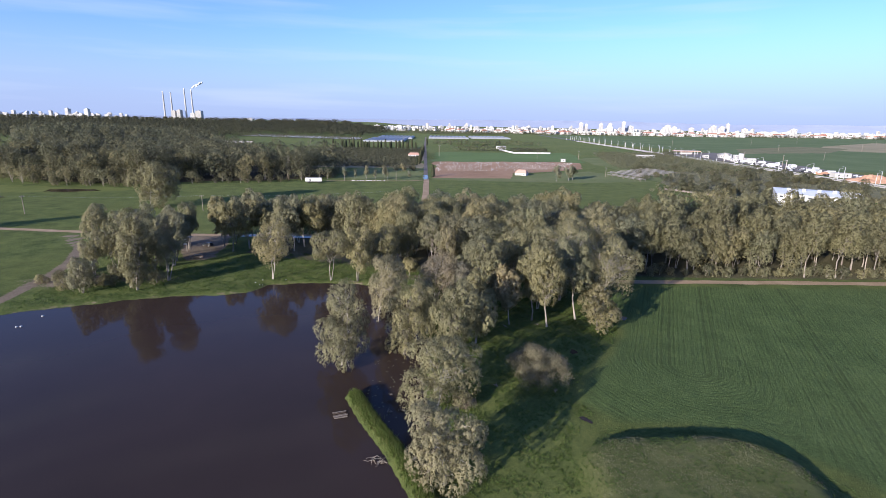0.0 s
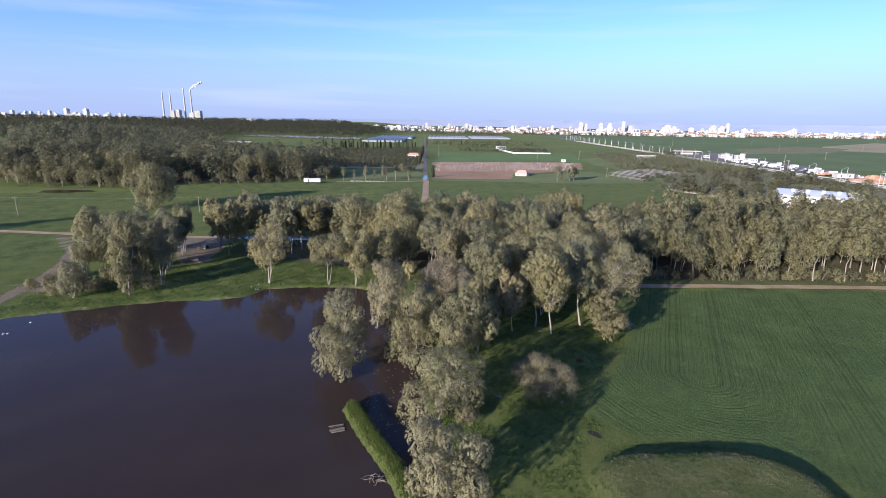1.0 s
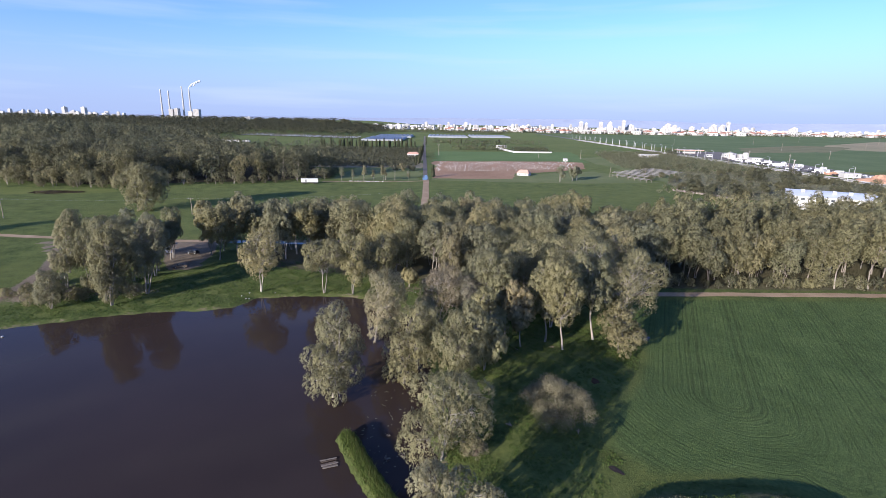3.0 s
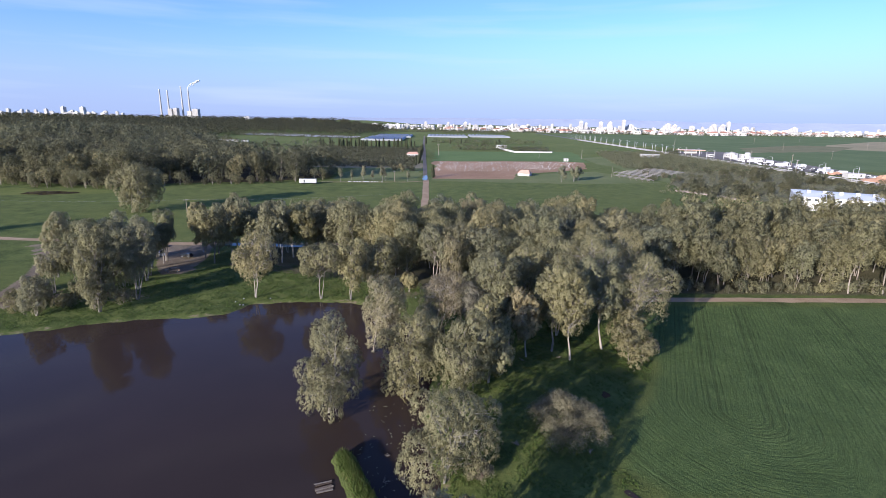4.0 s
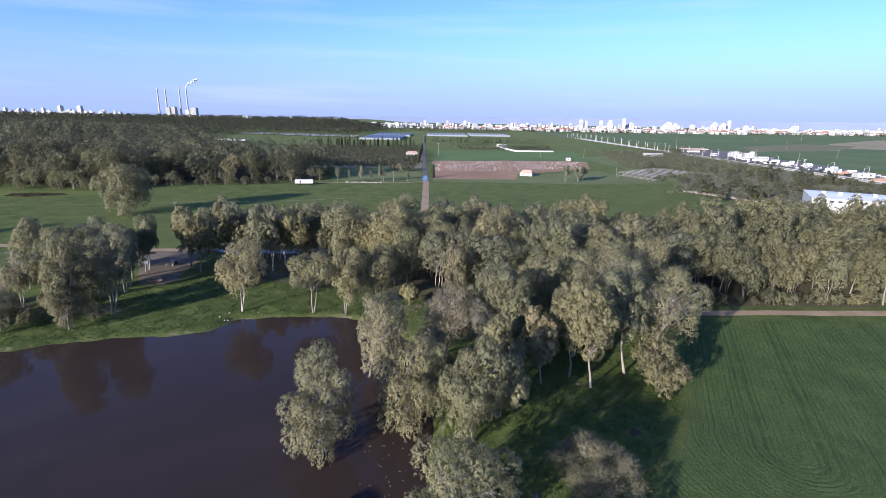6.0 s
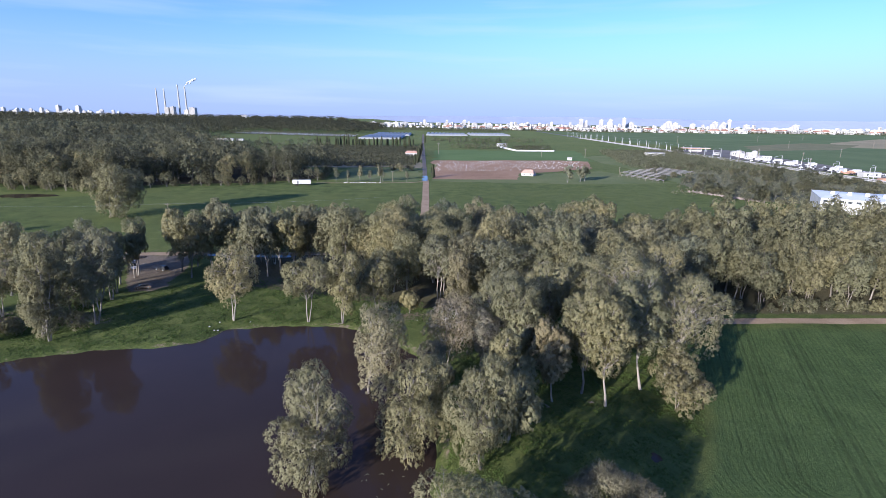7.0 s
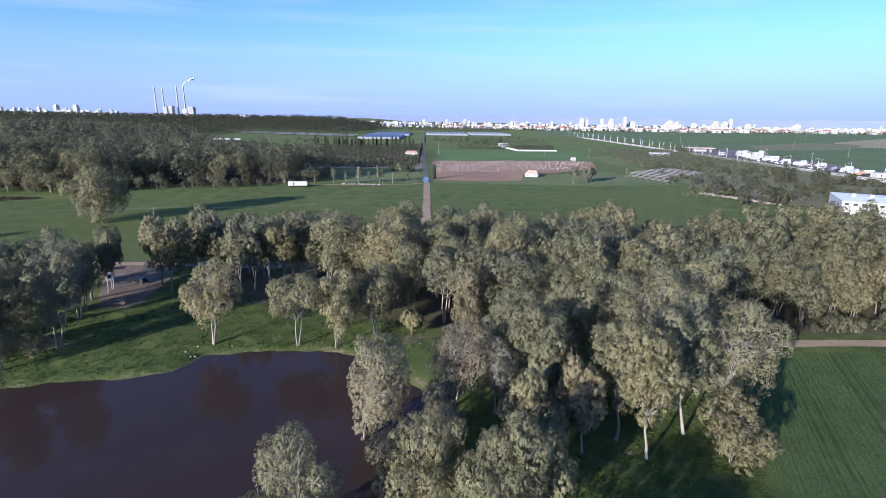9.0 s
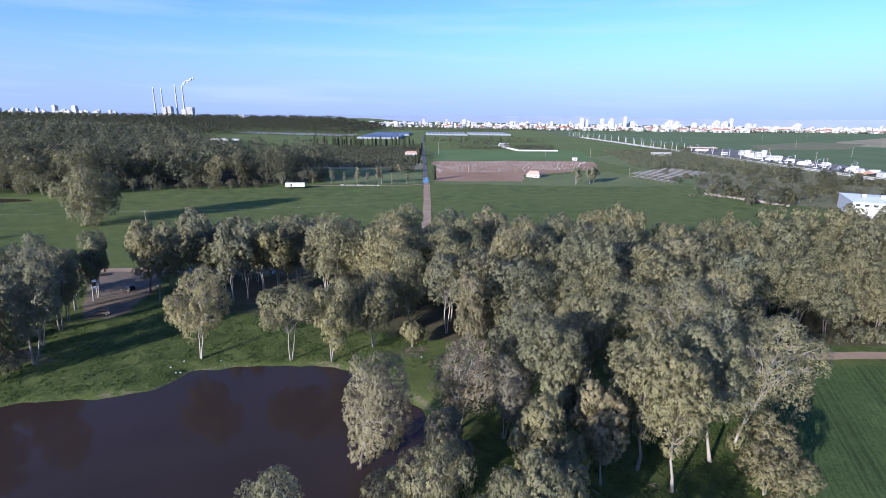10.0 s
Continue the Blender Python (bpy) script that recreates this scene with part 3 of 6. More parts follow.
# the grove on the rise
GROVE = "trees of the grove"
standing(gum_tree(21, 20.6, 15.5, (3.4, 0), 0.24, 2, 60, 312, 0.47, 0.45, 1.05, group=GROVE, label="big leaning eucalyptus with white fanned limbs", limb_show=1.8), 50.9, 116.9)
standing(gum_tree(22, 21, 8.5, (-0.5, 0), 0.24, 1, 52, 390, 0.47, 0.45, 1.1, group=GROVE), 35.6, 105.2)
standing(gum_tree(23, 22, 9, (0.4, 0), 0.26, 1, 54, 375, 0.47, 0.45, 1.1, group=GROVE), 32.7, 109.5)
standing(gum_tree(24, 24, 11, (-2.4, 2), 0.30, 1, 56, 333, 0.47, 0.45, 1.1, group=GROVE), 44.4, 111.9)
standing(gum_tree(25, 14.3, 6, (-1.8, 0), 0.26, 1, 41, 456, 0.47, 0.55, 1.4, M_LEAF_TAN, group=GROVE, label="brownish weeping eucalyptus in the grove", fat=0.16), 26.8, 106.6)
standing(gum_tree(26, 15.6, 7, (-1, 2), 0.30, 2, 43, 435, 0.47, 0.5, 1.2, group=GROVE), 24.0, 112.5)
standing(gum_tree(27, 21, 9.5, (-0.6, 1), 0.34, 1, 50, 375, 0.47, 0.45, 1.1, group=GROVE), 22.5, 117.5)
standing(gum_tree(28, 15, 9, (5, 1), 0.30, 2, 45, 416, 0.47, 0.45, 1.0, M_LEAF_GREY, group=GROVE, label="leaning eucalyptus with bare white limbs", limb_show=1.8), 43.2, 170)
standing(gum_tree(29, 18.5, 15, (-1.4, 0), 0.21, 2, 57, 328, 0.47, 0.45, 1.1, group=GROVE), 30.8, 156)
standing(gum_tree(30, 15.4, 6, (-0.8, 0), 0.30, 2, 41, 456, 0.47, 0.5, 1.2, M_LEAF_GREY, group=GROVE, fat=0.16), 22.9, 161.5)
standing(gum_tree(31, 22, 11, (1, 0), 0.26, 2, 54, 207, 0.7, 0.5, 1.4, M_LEAF_TAN, group=GROVE), 21.6, 203)
standing(gum_tree(32, 22, 16, (-1.5, 0), 0.24, 2, 63, 177, 0.7, 0.45, 1.1, group=GROVE), 33.8, 183)
standing(gum_tree(33, 23.5, 15, (0, 0), 0.26, 2, 63, 297, 0.47, 0.45, 1.1, group=GROVE), 43.9, 127)
standing(gum_tree(34, 23.3, 13, (-2, 0), 0.26, 2, 59, 317, 0.47, 0.45, 1.1, group=GROVE), 57, 134)
standing(gum_tree(35, 17, 11, (0.5, 0), 0.24, 2, 49, 382, 0.47, 0.5, 1.2, group=GROVE), -8, 151)
standing(gum_tree(36, 18, 10, (0, 0), 0.26, 2, 49, 382, 0.47, 0.5, 1.2, M_LEAF_GREY, group=GROVE), 8, 158)
standing(gum_tree(51, 15, 8.5, (0.5, 0), 0.12, 2, 44, 400, 0.47, 0.6, 1.3, group=GROVE), 18.5, 103.5)
standing(gum_tree(52, 13.5, 8, (0, 0), 0.06, 2, 42, 400, 0.47, 0.6, 1.3, M_LEAF_TAN, group=GROVE, label="beige-green eucalyptus at the water's edge"), 6.8, 105.5)
standing(gum_tree(53, 14, 9, (0.8, 0), 0.2, 2, 40, 275, 0.47, 0.4, 1.2, M_LEAF_ROSE, group=GROVE, label="dying brownish eucalyptus with bare limbs", limb_show=1.5), 15.5, 117.5)
standing(gum_tree(54, 16, 9, (0, 1), 0.2, 2, 44, 375, 0.47, 0.5, 1.2, group=GROVE), 36, 119)
standing(gum_tree(55, 19, 11, (0, 0), 0.3, 2, 50, 375, 0.47, 0.5, 1.15, group=GROVE), 31, 129)
standing(gum_tree(56, 17, 10, (0, 0), 0.25, 2, 46, 375, 0.47, 0.5, 1.2, M_LEAF_GREY, group=GROVE), 20, 132)
# the meadow's two single trees and the clump on the west shore
SHORE = "trees on the lake shore"
standing(gum_tree(41, 18.9, 12.5, (1.4, 0), 0.29, 3, 53, 353, 0.47, 0.42, 1.0, group=SHORE, label="single eucalyptus with forked white trunk on the shore", limb_show=1.5), -42.4, 145.6)
standing(gum_tree(42, 16.3, 11.5, (1.4, 0), 0.32, 2, 49, 382, 0.47, 0.5, 1.05, group=SHORE, label="single eucalyptus with two white stems on the shore", limb_show=1.4), -24, 145.0)
standing(gum_tree(43, 18, 8, (1.6, 0), 0.17, 2, 46, 407, 0.47, 0.6, 1.3, group=SHORE), -15.6, 144.5)
standing(gum_tree(44, 11.9, 8, (1, 0), 0.07, 3, 41, 250, 0.47, 0.4, 1.2, M_LEAF_GREY, group=SHORE, label="sparse grey small tree on the shore"), -91.6, 130.5)
standing(gum_tree(45, 25, 9.5, (4, 1), 0.25, 2, 59, 300, 0.47, 0.5, 1.2, M_LEAF_WOOD, group=SHORE), -80.9, 135.5)
standing(gum_tree(46, 22, 8.5, (3, -1), 0.04, 2, 49, 382, 0.47, 0.62, 1.35, M_LEAF_WOOD, group=SHORE, label="weeping eucalyptus clothed to the ground"), -77.8, 133.5)
standing(gum_tree(47, 20, 9, (4, 0), 0.26, 2, 52, 360, 0.47, 0.5, 1.2, M_LEAF_GREY, group=SHORE), -108.2, 161.3)
standing(gum_tree(48, 25, 10, (3, 0), 0.19, 2, 54, 346, 0.47, 0.5, 1.2, M_LEAF_GREY, group=SHORE), -73.8, 143)
standing(gum_tree(49, 17.2, 7.5, (1.5, 0), 0.26, 1, 44, 425, 0.47, 0.5, 1.2, group=SHORE), -84.5, 177.8)
standing(gum_tree(57, 21, 15, (1, 0), 0.1, 2, 46, 200, 0.8, 0.4, 1.1, M_LEAF_WOOD, label="large eucalyptus that shades the field beside it"), -216, 188)
standing(gum_tree(50, 25, 25, (5, 0), -0.1, 3, 80, 300, 0.95, 0.4, 1.1, M_LEAF_WOOD, fat=0.11, label="very large dense eucalyptus standing in a field"), -147.8, 270.6)

for k, (x, y, h, w) in enumerate(((-81.5, 164, 17, 8), (-85, 171.5, 17, 8), (-84.9, 180.4, 18.5, 8), (-79.8, 158.8, 20, 8), (-89.5, 168, 17, 8), (-97, 171, 17, 9), (-93, 164, 18, 9), (-101, 180, 18, 9), (-86, 159, 16, 8), (-103, 168, 17, 9), (-96, 156, 19, 9), (-88, 149, 17, 8), (-94, 149.5, 16, 8), (-78, 151, 18, 8), (-83.5, 153.5, 17, 8), (-99, 147, 15, 7))):
    standing(gum_tree(400 + k, h, w, (1.0, 0), 0.28, 2, 40, 210, 0.5, 0.5, 1.2, M_LEAF_GREY if k % 2 else M_LEAF_WOOD, group=SHORE), x, y)
GROVE_KINDS = [gum_tree(140 + i, h, w, bare=b * 0.6, stems=s, bark=M_BARK, lobes=46, sprays=160, size=0.58, fat=0.145, group=GROVE, droop=0.5, tall=1.25, twigs=0, leaf=lf, label=lab)
               for i, (h, w, b, s, lf, lab) in enumerate((
                   (19, 10, 0.34, 2, M_LEAF, "olive-green eucalyptus among others in the grove"), (17, 9, 0.3, 1, M_LEAF_GREY, "grey-green eucalyptus among others in the grove"),
                   (20, 9, 0.4, 2, M_LEAF, "olive-green eucalyptus among others in the grove"), (16, 10, 0.25, 3, M_LEAF_GREY, "bushy grey-green eucalyptus in the grove")))]
TAKEN = [tuple(o.matrix_basis.translation[:2]) for o in scene.objects if o.get("group") in (GROVE, SHORE) or o.name.startswith("eucalyptus_tree")]


def in_ring(ring):
    return lambda x, y: ring_distance(np.array([x]), np.array([y]), ring)[0] < 0 and all(math.hypot(x - a, y - b) > 5.0 for a, b in TAKEN)


wood(GROVE_KINDS, in_ring([(-4, 158), (14, 155), (40, 138), (62, 142), (78, 156), (80, 207), (-62, 206), (-60, 194), (-30, 186), (-14, 166)]), -62, 80, 138, 207, 7.9, 8)
wood(GROVE_KINDS, in_ring([(-99, 142), (-88, 137), (-72, 146), (-80, 158), (-92, 164), (-99, 158)]), -124, -70, 137, 196, 8.4, 9)
DARK_KINDS = [gum_tree(160 + i, h, w, bare=0.2, stems=2, lobes=38, sprays=210, size=0.68, fat=0.15, group=SHORE, leaf=M_LEAF if i == 0 else M_LEAF_GREY, twigs=0, limb_show=1.4,
                       label="dark-leaved eucalyptus beside the parking ground") for i, (h, w) in enumerate(((20, 9), (20, 8.5)))]
for k, (x, y, tall) in enumerate(((-67.8, 178.7, 1.08), (-69, 202.7, 1.02), (-77.5, 193, 0.93), (-71.2, 190.7, 0.92), (-63, 183, 0.95), (-61, 190.5, 1.0), (-73.4, 184.5, 0.88), (-63, 197, 0.95), (-57, 186, 0.9),
                                  (-45.1, 180.3, 1.06), (-43, 187.2, 1.02), (-48, 178.2, 1.0), (-38, 183, 0.95), (-34, 190, 0.98), (-52, 196, 0.95))):
    m = Matrix.LocRotScale((x, y, land_at(x, y)), Euler((0, 0, k * 2.1)), (1 - 0.04 * (k % 3), 1 - 0.04 * (k % 3), tall))
    if k < 2:
        DARK_KINDS[k].matrix_basis = m
    else:
        copy_thing(DARK_KINDS[k % 2], m)

# ---- the distance: woods, fields, farms, the main road, the town ----
def field(name, ring, z, material, label, ragged=0.03):
    """A flat patch of other ground, with a slightly wandering edge."""
    rng = random.Random(int(ring[0][0] * 7 + ring[0][1]))
    bm = bmesh.new()
    pts = []
    for (ax, ay), (bx, by) in zip(ring, ring[1:] + ring[:1]):
        for k in range(9):
            f = k / 9
            j = rng.uniform(-ragged, ragged) * min(math.hypot(bx - ax, by - ay), 160) * (k > 0)
            pts.append((ax + (bx - ax) * f + j, ay + (by - ay) * f + j))
    bm.faces.new([bm.verts.new((x, y, max(land_at(x, y), 0.5) + z)) for x, y in pts])
    return tagged(part(name, bm, 0, material), label, "field", "", "structure")


M_PLOUGH = surface("ploughed_soil", (0.22, 0.12, 0.075), (0.4, 0.245, 0.16), 0.03, 0.95, 0.4, 20.0)
M_CROP2 = surface("young_corn", (0.06, 0.11, 0.032), (0.11, 0.165, 0.055), 0.012, 0.95, 0.4, 30.0)
M_CORN = surface("bright_corn", (0.045, 0.082, 0.032), (0.105, 0.14, 0.062), 0.009, 0.95, 0.4, 30.0)
M_STUBBLE = surface("pale_stubble", (0.2, 0.165, 0.1), (0.34, 0.27, 0.18), 0.01, 0.95, 0.3, 30.0)
M_ROUGH = surface("rough_grass", (0.085, 0.11, 0.038), (0.16, 0.165, 0.07), 0.02, 0.95, 0.4, 25.0)
M_GREYGREEN = surface("scrub_land", (0.10, 0.095, 0.05), (0.19, 0.165, 0.10), 0.03, 0.95, 0.4, 25.0)
M_NET = surface("white_netting", (0.42, 0.43, 0.44), (0.6, 0.6, 0.6), 0.05, 0.7, 0.1)
M_PLASTIC = surface("greenhouse_film", (0.19, 0.205, 0.23), (0.3, 0.315, 0.34), 0.05, 0.6, 0.1)
M_ASPHALT = surface("asphalt", (0.05, 0.05, 0.055), (0.10, 0.10, 0.105), 0.05, 0.85, 0.2)
M_YARD = surface("dusty_yard", (0.13, 0.12, 0.11), (0.24, 0.22, 0.20), 0.05, 0.9, 0.2)
M_CONCRETE = surface("pale_concrete", (0.28, 0.275, 0.27), (0.44, 0.43, 0.42), 0.06, 0.85, 0.2)
M_PLASTER = surface("white_plaster", (0.36, 0.35, 0.34), (0.56, 0.55, 0.53), 0.02, 0.8, 0.1, vary=0.12)
M_TILE = surface("red_roof_tiles", (0.26, 0.12, 0.08), (0.46, 0.25, 0.18), 0.1, 0.8, 0.3, vary=0.2)
M_PINKROOF = surface("faded_pink_roof", (0.42, 0.24, 0.18), (0.6, 0.38, 0.3), 0.15, 0.8, 0.3)
M_GLASSY = surface("dark_window", (0.03, 0.035, 0.04), (0.08, 0.09, 0.1), 0.3, 0.2, 0.0)
M_BAY = surface("shaded_balconies", (0.16, 0.16, 0.17), (0.3, 0.3, 0.31), 0.4, 0.6, 0.0)
M_SHED = surface("weathered_sheet", (0.18, 0.165, 0.15), (0.32, 0.3, 0.27), 0.3, 0.8, 0.2)
M_STEEL = surface("galvanised_steel", (0.32, 0.33, 0.34), (0.5, 0.51, 0.52), 0.8, 0.5, 0.1, metal=0.4)
M_SOIL = surface("orange_soil", (0.36, 0.2, 0.12), (0.56, 0.36, 0.25), 0.08, 0.95, 0.5, 8.0)
M_STONE = surface("broken_stone", (0.26, 0.21, 0.18), (0.48, 0.41, 0.36), 0.5, 0.9, 0.5, vary=0.2)
# the hills' pale blue is distance haze put into the base colour
M_HILL_HAZE = surface("haze_tinted_hills", (0.36, 0.41, 0.52), (0.42, 0.47, 0.58), 0.003, 1.0, 0.0)
M_SMOKE = surface("white_smoke", (0.75, 0.75, 0.76), (0.85, 0.85, 0.86), 0.02, 1.0, 0.0)
M_RUST = surface("rusted_wreck", (0.12, 0.085, 0.06), (0.3, 0.23, 0.17), 1.0, 0.8, 0.3)
M_TYRE = surface("tyre_rubber", (0.02, 0.02, 0.02), (0.04, 0.04, 0.04), 3.0, 0.9, 0.1)
M_CARWHITE = surface("white_car_paint", (0.7, 0.7, 0.72), (0.78, 0.78, 0.8), 0.5, 0.3, 0.0)
M_CARBLACK = surface("black_car_paint", (0.012, 0.012, 0.014), (0.03, 0.03, 0.034), 0.5, 0.35, 0.0)
M_TIMBER = surface("grey_timber", (0.15, 0.125, 0.1), (0.33, 0.28, 0.22), 1.5, 0.85, 0.4, stretch=(1, 6, 6))

for fm in (M_CROP2, M_CORN, M_ROUGH, M_GREYGREEN, M_STUBBLE, M_PLOUGH):
    fp = fm.node_tree.nodes["Principled BSDF"]
    fp.inputs["Sheen Weight"].default_value, fp.inputs["Sheen Roughness"].default_value = (0.02 if fm is M_PLOUGH else 0.03), 0.6
    fp.inputs["Sheen Tint"].default_value = (0.65, 0.78, 0.5, 1)
# litter sheet, painted dark for the shade that the sparse canopy doesn't cast
M_LITTER_SHADE = surface("shade_toned_leaf_litter", (0.035, 0.03, 0.02), (0.08, 0.07, 0.045), 0.1, 0.95, 0.4, 12.0)
field("field", [(-330, 408), (-290, 380), (-245, 368), (-205, 370), (-173, 388), (-123, 400), (-86, 430), (-90, 466), (-112, 512), (-168, 524), (-222, 570), (-292, 690), (-376, 835), (-484, 985), (-755, 950), (-632, 795), (-470, 600), (-382, 475)], 0.12, M_LITTER_SHADE, "leaf litter on a wood's floor, painted dark as tree shade", 0.01)
M_MEADOW = surface("pale_meadow", (0.10, 0.125, 0.035), (0.175, 0.19, 0.06), 0.05, 0.95, 0.4, 14.0)
field("field", [(-330, 300), (-262, 318), (-215, 322), (-196, 335), (-205, 346), (-250, 345), (-300, 350), (-350, 345)], 0.06, M_MEADOW, "paler yellowish grass in a meadow", 0.06)
field("field", [(-246, 323), (-232, 321), (-222, 326), (-214, 330), (-222, 336), (-240, 337), (-250, 332)], 0.12, M_WATER, "dark pool in a wet meadow hollow", 0.08)
field("field", [(-275, 290), (-255, 294), (-249, 297), (-256, 301), (-275, 300)], 0.1, M_WATER, "shallow blue pool in a meadow", 0.05)
field("field", [(6, 438), (8, 615), (155, 640), (190, 628), (170, 545), (120, 505), (85, 488), (76, 440)], 0.10, M_PLOUGH, "brown ploughed field dotted with white plant covers")
field("field", [(6, 425), (6, 460), (60, 460), (170, 520), (200, 430), (120, 415)], 0.05, M_ROUGH, "rough grassy field margin")
field("field", [(8, 618), (8, 800), (230, 830), (200, 632)], 0.06, M_CROP2, "green corn field")
field("field", [(-5, 418), (-5, 520), (-70, 520), (-75, 425)], 0.06, M_ROUGH, "rough grass beside an orchard")
field("field", [(-170, 525), (-5, 525), (-12, 885), (-190, 850)], 0.06, M_STUBBLE, "bare ground of an orchard")
field("field", [(-425, 850), (-325, 845), (-340, 915), (-440, 915)], 0.5, M_PLOUGH, "brown ploughed field behind the wood")
field("field", [(-520, 1380), (-180, 1260), (-190, 1380), (-500, 1500)], 0.12, M_NET, "crop rows under white netting")
field("field", [(840, 1090), (930, 1000), (1250, 1180), (1500, 1600), (1430, 1640), (1000, 1290)], 0.10, M_STUBBLE, "brown strip in far green fields")
field("field", [(450, 560), (520, 900), (440, 1150), (430, 1950), (1000, 2030), (1600, 2150), (2300, 2150), (1400, 1100), (800, 560)], 0.05, M_CORN, "wide bright green corn field below the town")
field("field", [(560, 900), (760, 960), (980, 1180), (900, 1250), (640, 1060)], 0.12, M_GREYGREEN, "brownish rough strip in a green field", 0.08)
field("field", [(196, 372), (216, 342), (250, 326), (400, 330), (385, 560), (270, 540), (205, 430)], 0.06, M_GREYGREEN, "grey waste ground with scrub")
field("field", [(205, 430), (205, 700), (380, 850), (380, 565), (270, 545)], 0.09, M_ROUGH, "rough ground of an olive grove")
field("field", [(412, 400), (412, 900), (520, 920), (480, 640), (445, 400)], 0.08, M_YARD, "paved yard beside the main road")
strip("road", [(398, 300), (396, 560), (397, 900), (400, 1500), (405, 2000)], 17, 0.16, M_ASPHALT, "grey asphalt main road", "road")
field("field", [(-2.2, 425), (2.6, 424), (2.2, 447), (1.0, 462), (-1.8, 455)], 0.14, M_WATER, "blue puddle flooding a farm road", 0.05)


def bushes(name, spots, sprays, size, r, tall, material, label, category, seed, lift=0.0):
    """Many rounded bushes, too many to count, as one."""
    rng = np.random.default_rng(seed)
    sh = Shape()
    for x, y, k in spots:
        for q in range(3 if lift else 1):
            c = np.array([x, y, land_at(x, y) + lift * k + r * tall * k * (0.85 if not lift else 0.7 + 0.1 * q)])
            rr = r * k
            if lift:
                c[:2] += rng.normal(size=2) * r * 0.4
                rr *= 0.72
            lobe_sprays(sh, rng, c, rr, sprays // (3 if lift else 1), size, 0.2, tall)
    ob = sh.part(name, material, None)
    return tagged(ob, label, category, "", "stuff")


def grid_spots(ring, gx, gy, jitter, seed, skew=0.0, k0=0.75, k1=1.25):
    rng = random.Random(seed)
    xs, ys = [p[0] for p in ring], [p[1] for p in ring]
    out = []
    y = min(ys)
    while y < max(ys):
        x = min(xs) + (skew * y) % gx
        while x < max(xs):
            px, py = x + rng.uniform(-jitter, jitter) * gx, y + rng.uniform(-jitter, jitter) * gy
            out.append((px, py, rng.uniform(k0, k1)))
            x += gx
        y += gy
    d = ring_distance(np.array([o[0] for o in out]), np.array([o[1] for o in out]), ring)
    return [o for o, k in zip(out, d) if k < 0]


ORCHARD = []
orr = random.Random(41)
for r in range(-30, 62):
    for q in range(-110, 210):
        ox, oy = -90 - 0.83 * 2.4 * q + 0.55 * 10.5 * r, 560 + 0.55 * 2.4 * q + 0.83 * 10.5 * r
        if 530 < oy < 868 and -172 - (oy - 530) * 0.04 < ox < -13:
            ORCHARD.append((ox + orr.uniform(-0.4, 0.4), oy + orr.uniform(-0.4, 0.4), orr.uniform(0.75, 1.15)))
bushes("orchard", ORCHARD, 16, 2.2, 1.9, 0.9, M_LEAF_DARK, "rows of dark low orchard trees", "orchard", 1)
bushes("olive_grove", grid_spots([(212, 560), (240, 520), (330, 530), (378, 580), (378, 850), (262, 815)], 6.5, 6.5, 0.25, 2), 46, 1.3, 2.6, 0.9, M_LEAF_WOOD, "grey-green olive trees planted close together", "olive grove", 2)
bushes("scrub", grid_spots([(165, 365), (205, 345), (385, 345), (385, 555), (270, 535), (205, 425)], 7.5, 7.5, 0.48, 3, 0, 0.3, 1.25), 34, 1.0, 2.2, 0.8, M_LEAF_WOOD, "grey scrub on waste ground", "scrub", 3)
FAR_WOODS = grid_spots([(-2700, 2200), (-2300, 1500), (-1300, 1080), (-760, 990), (-600, 1000), (-500, 1180), (-520, 1520), (-200, 1420), (-150, 1700), (-220, 2100), (-900, 2600)], 24, 22, 0.45, 4)
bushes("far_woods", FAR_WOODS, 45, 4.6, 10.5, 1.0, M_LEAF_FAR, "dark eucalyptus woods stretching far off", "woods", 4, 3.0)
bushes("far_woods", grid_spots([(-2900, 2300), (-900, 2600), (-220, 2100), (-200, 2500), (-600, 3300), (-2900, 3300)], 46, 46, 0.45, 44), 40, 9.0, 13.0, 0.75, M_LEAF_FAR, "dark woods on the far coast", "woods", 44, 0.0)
bushes("hedgerow", grid_spots([(-250, 1900), (250, 1830), (280, 1900), (-250, 2000)], 14, 14, 0.4, 5) + grid_spots([(0, 1080), (230, 1060), (230, 1090), (0, 1110)], 12, 12, 0.4, 6)
       + grid_spots([(-520, 1340), (-170, 1215), (-165, 1240), (-520, 1375)], 9, 9, 0.3, 7) + grid_spots([(40, 850), (130, 835), (130, 870), (40, 880)], 9, 12, 0.4, 8), 36, 2.8, 5.0, 1.0, M_LEAF_DARK, "dark hedges and windbreaks between far fields", "hedge", 5)
TOWN_TREES = grid_spots([(430, 1960), (520, 2050), (1000, 2040), (1560, 2160), (2200, 2160), (2300, 2800), (300, 2900), (-300, 2300), (-220, 2120), (200, 2150)], 42, 42, 0.48, 9, 0, 0.4, 1.0)
bushes("town_trees", TOWN_TREES, 24, 5.0, 8.0, 0.95, M_LEAF_DARK, "dark street trees between town houses", "trees", 6)

bushes("town_trees", grid_spots([(430, 1975), (1000, 2045), (1560, 2150), (2250, 2150), (2250, 2330), (1000, 2200), (430, 2130), (0, 2150), (0, 2090)], 24, 26, 0.48, 19, 0, 0.45, 1.1), 22, 3.6, 5.6, 0.95, M_LEAF_FAR, "dark garden trees along a town's edge", "trees", 26)

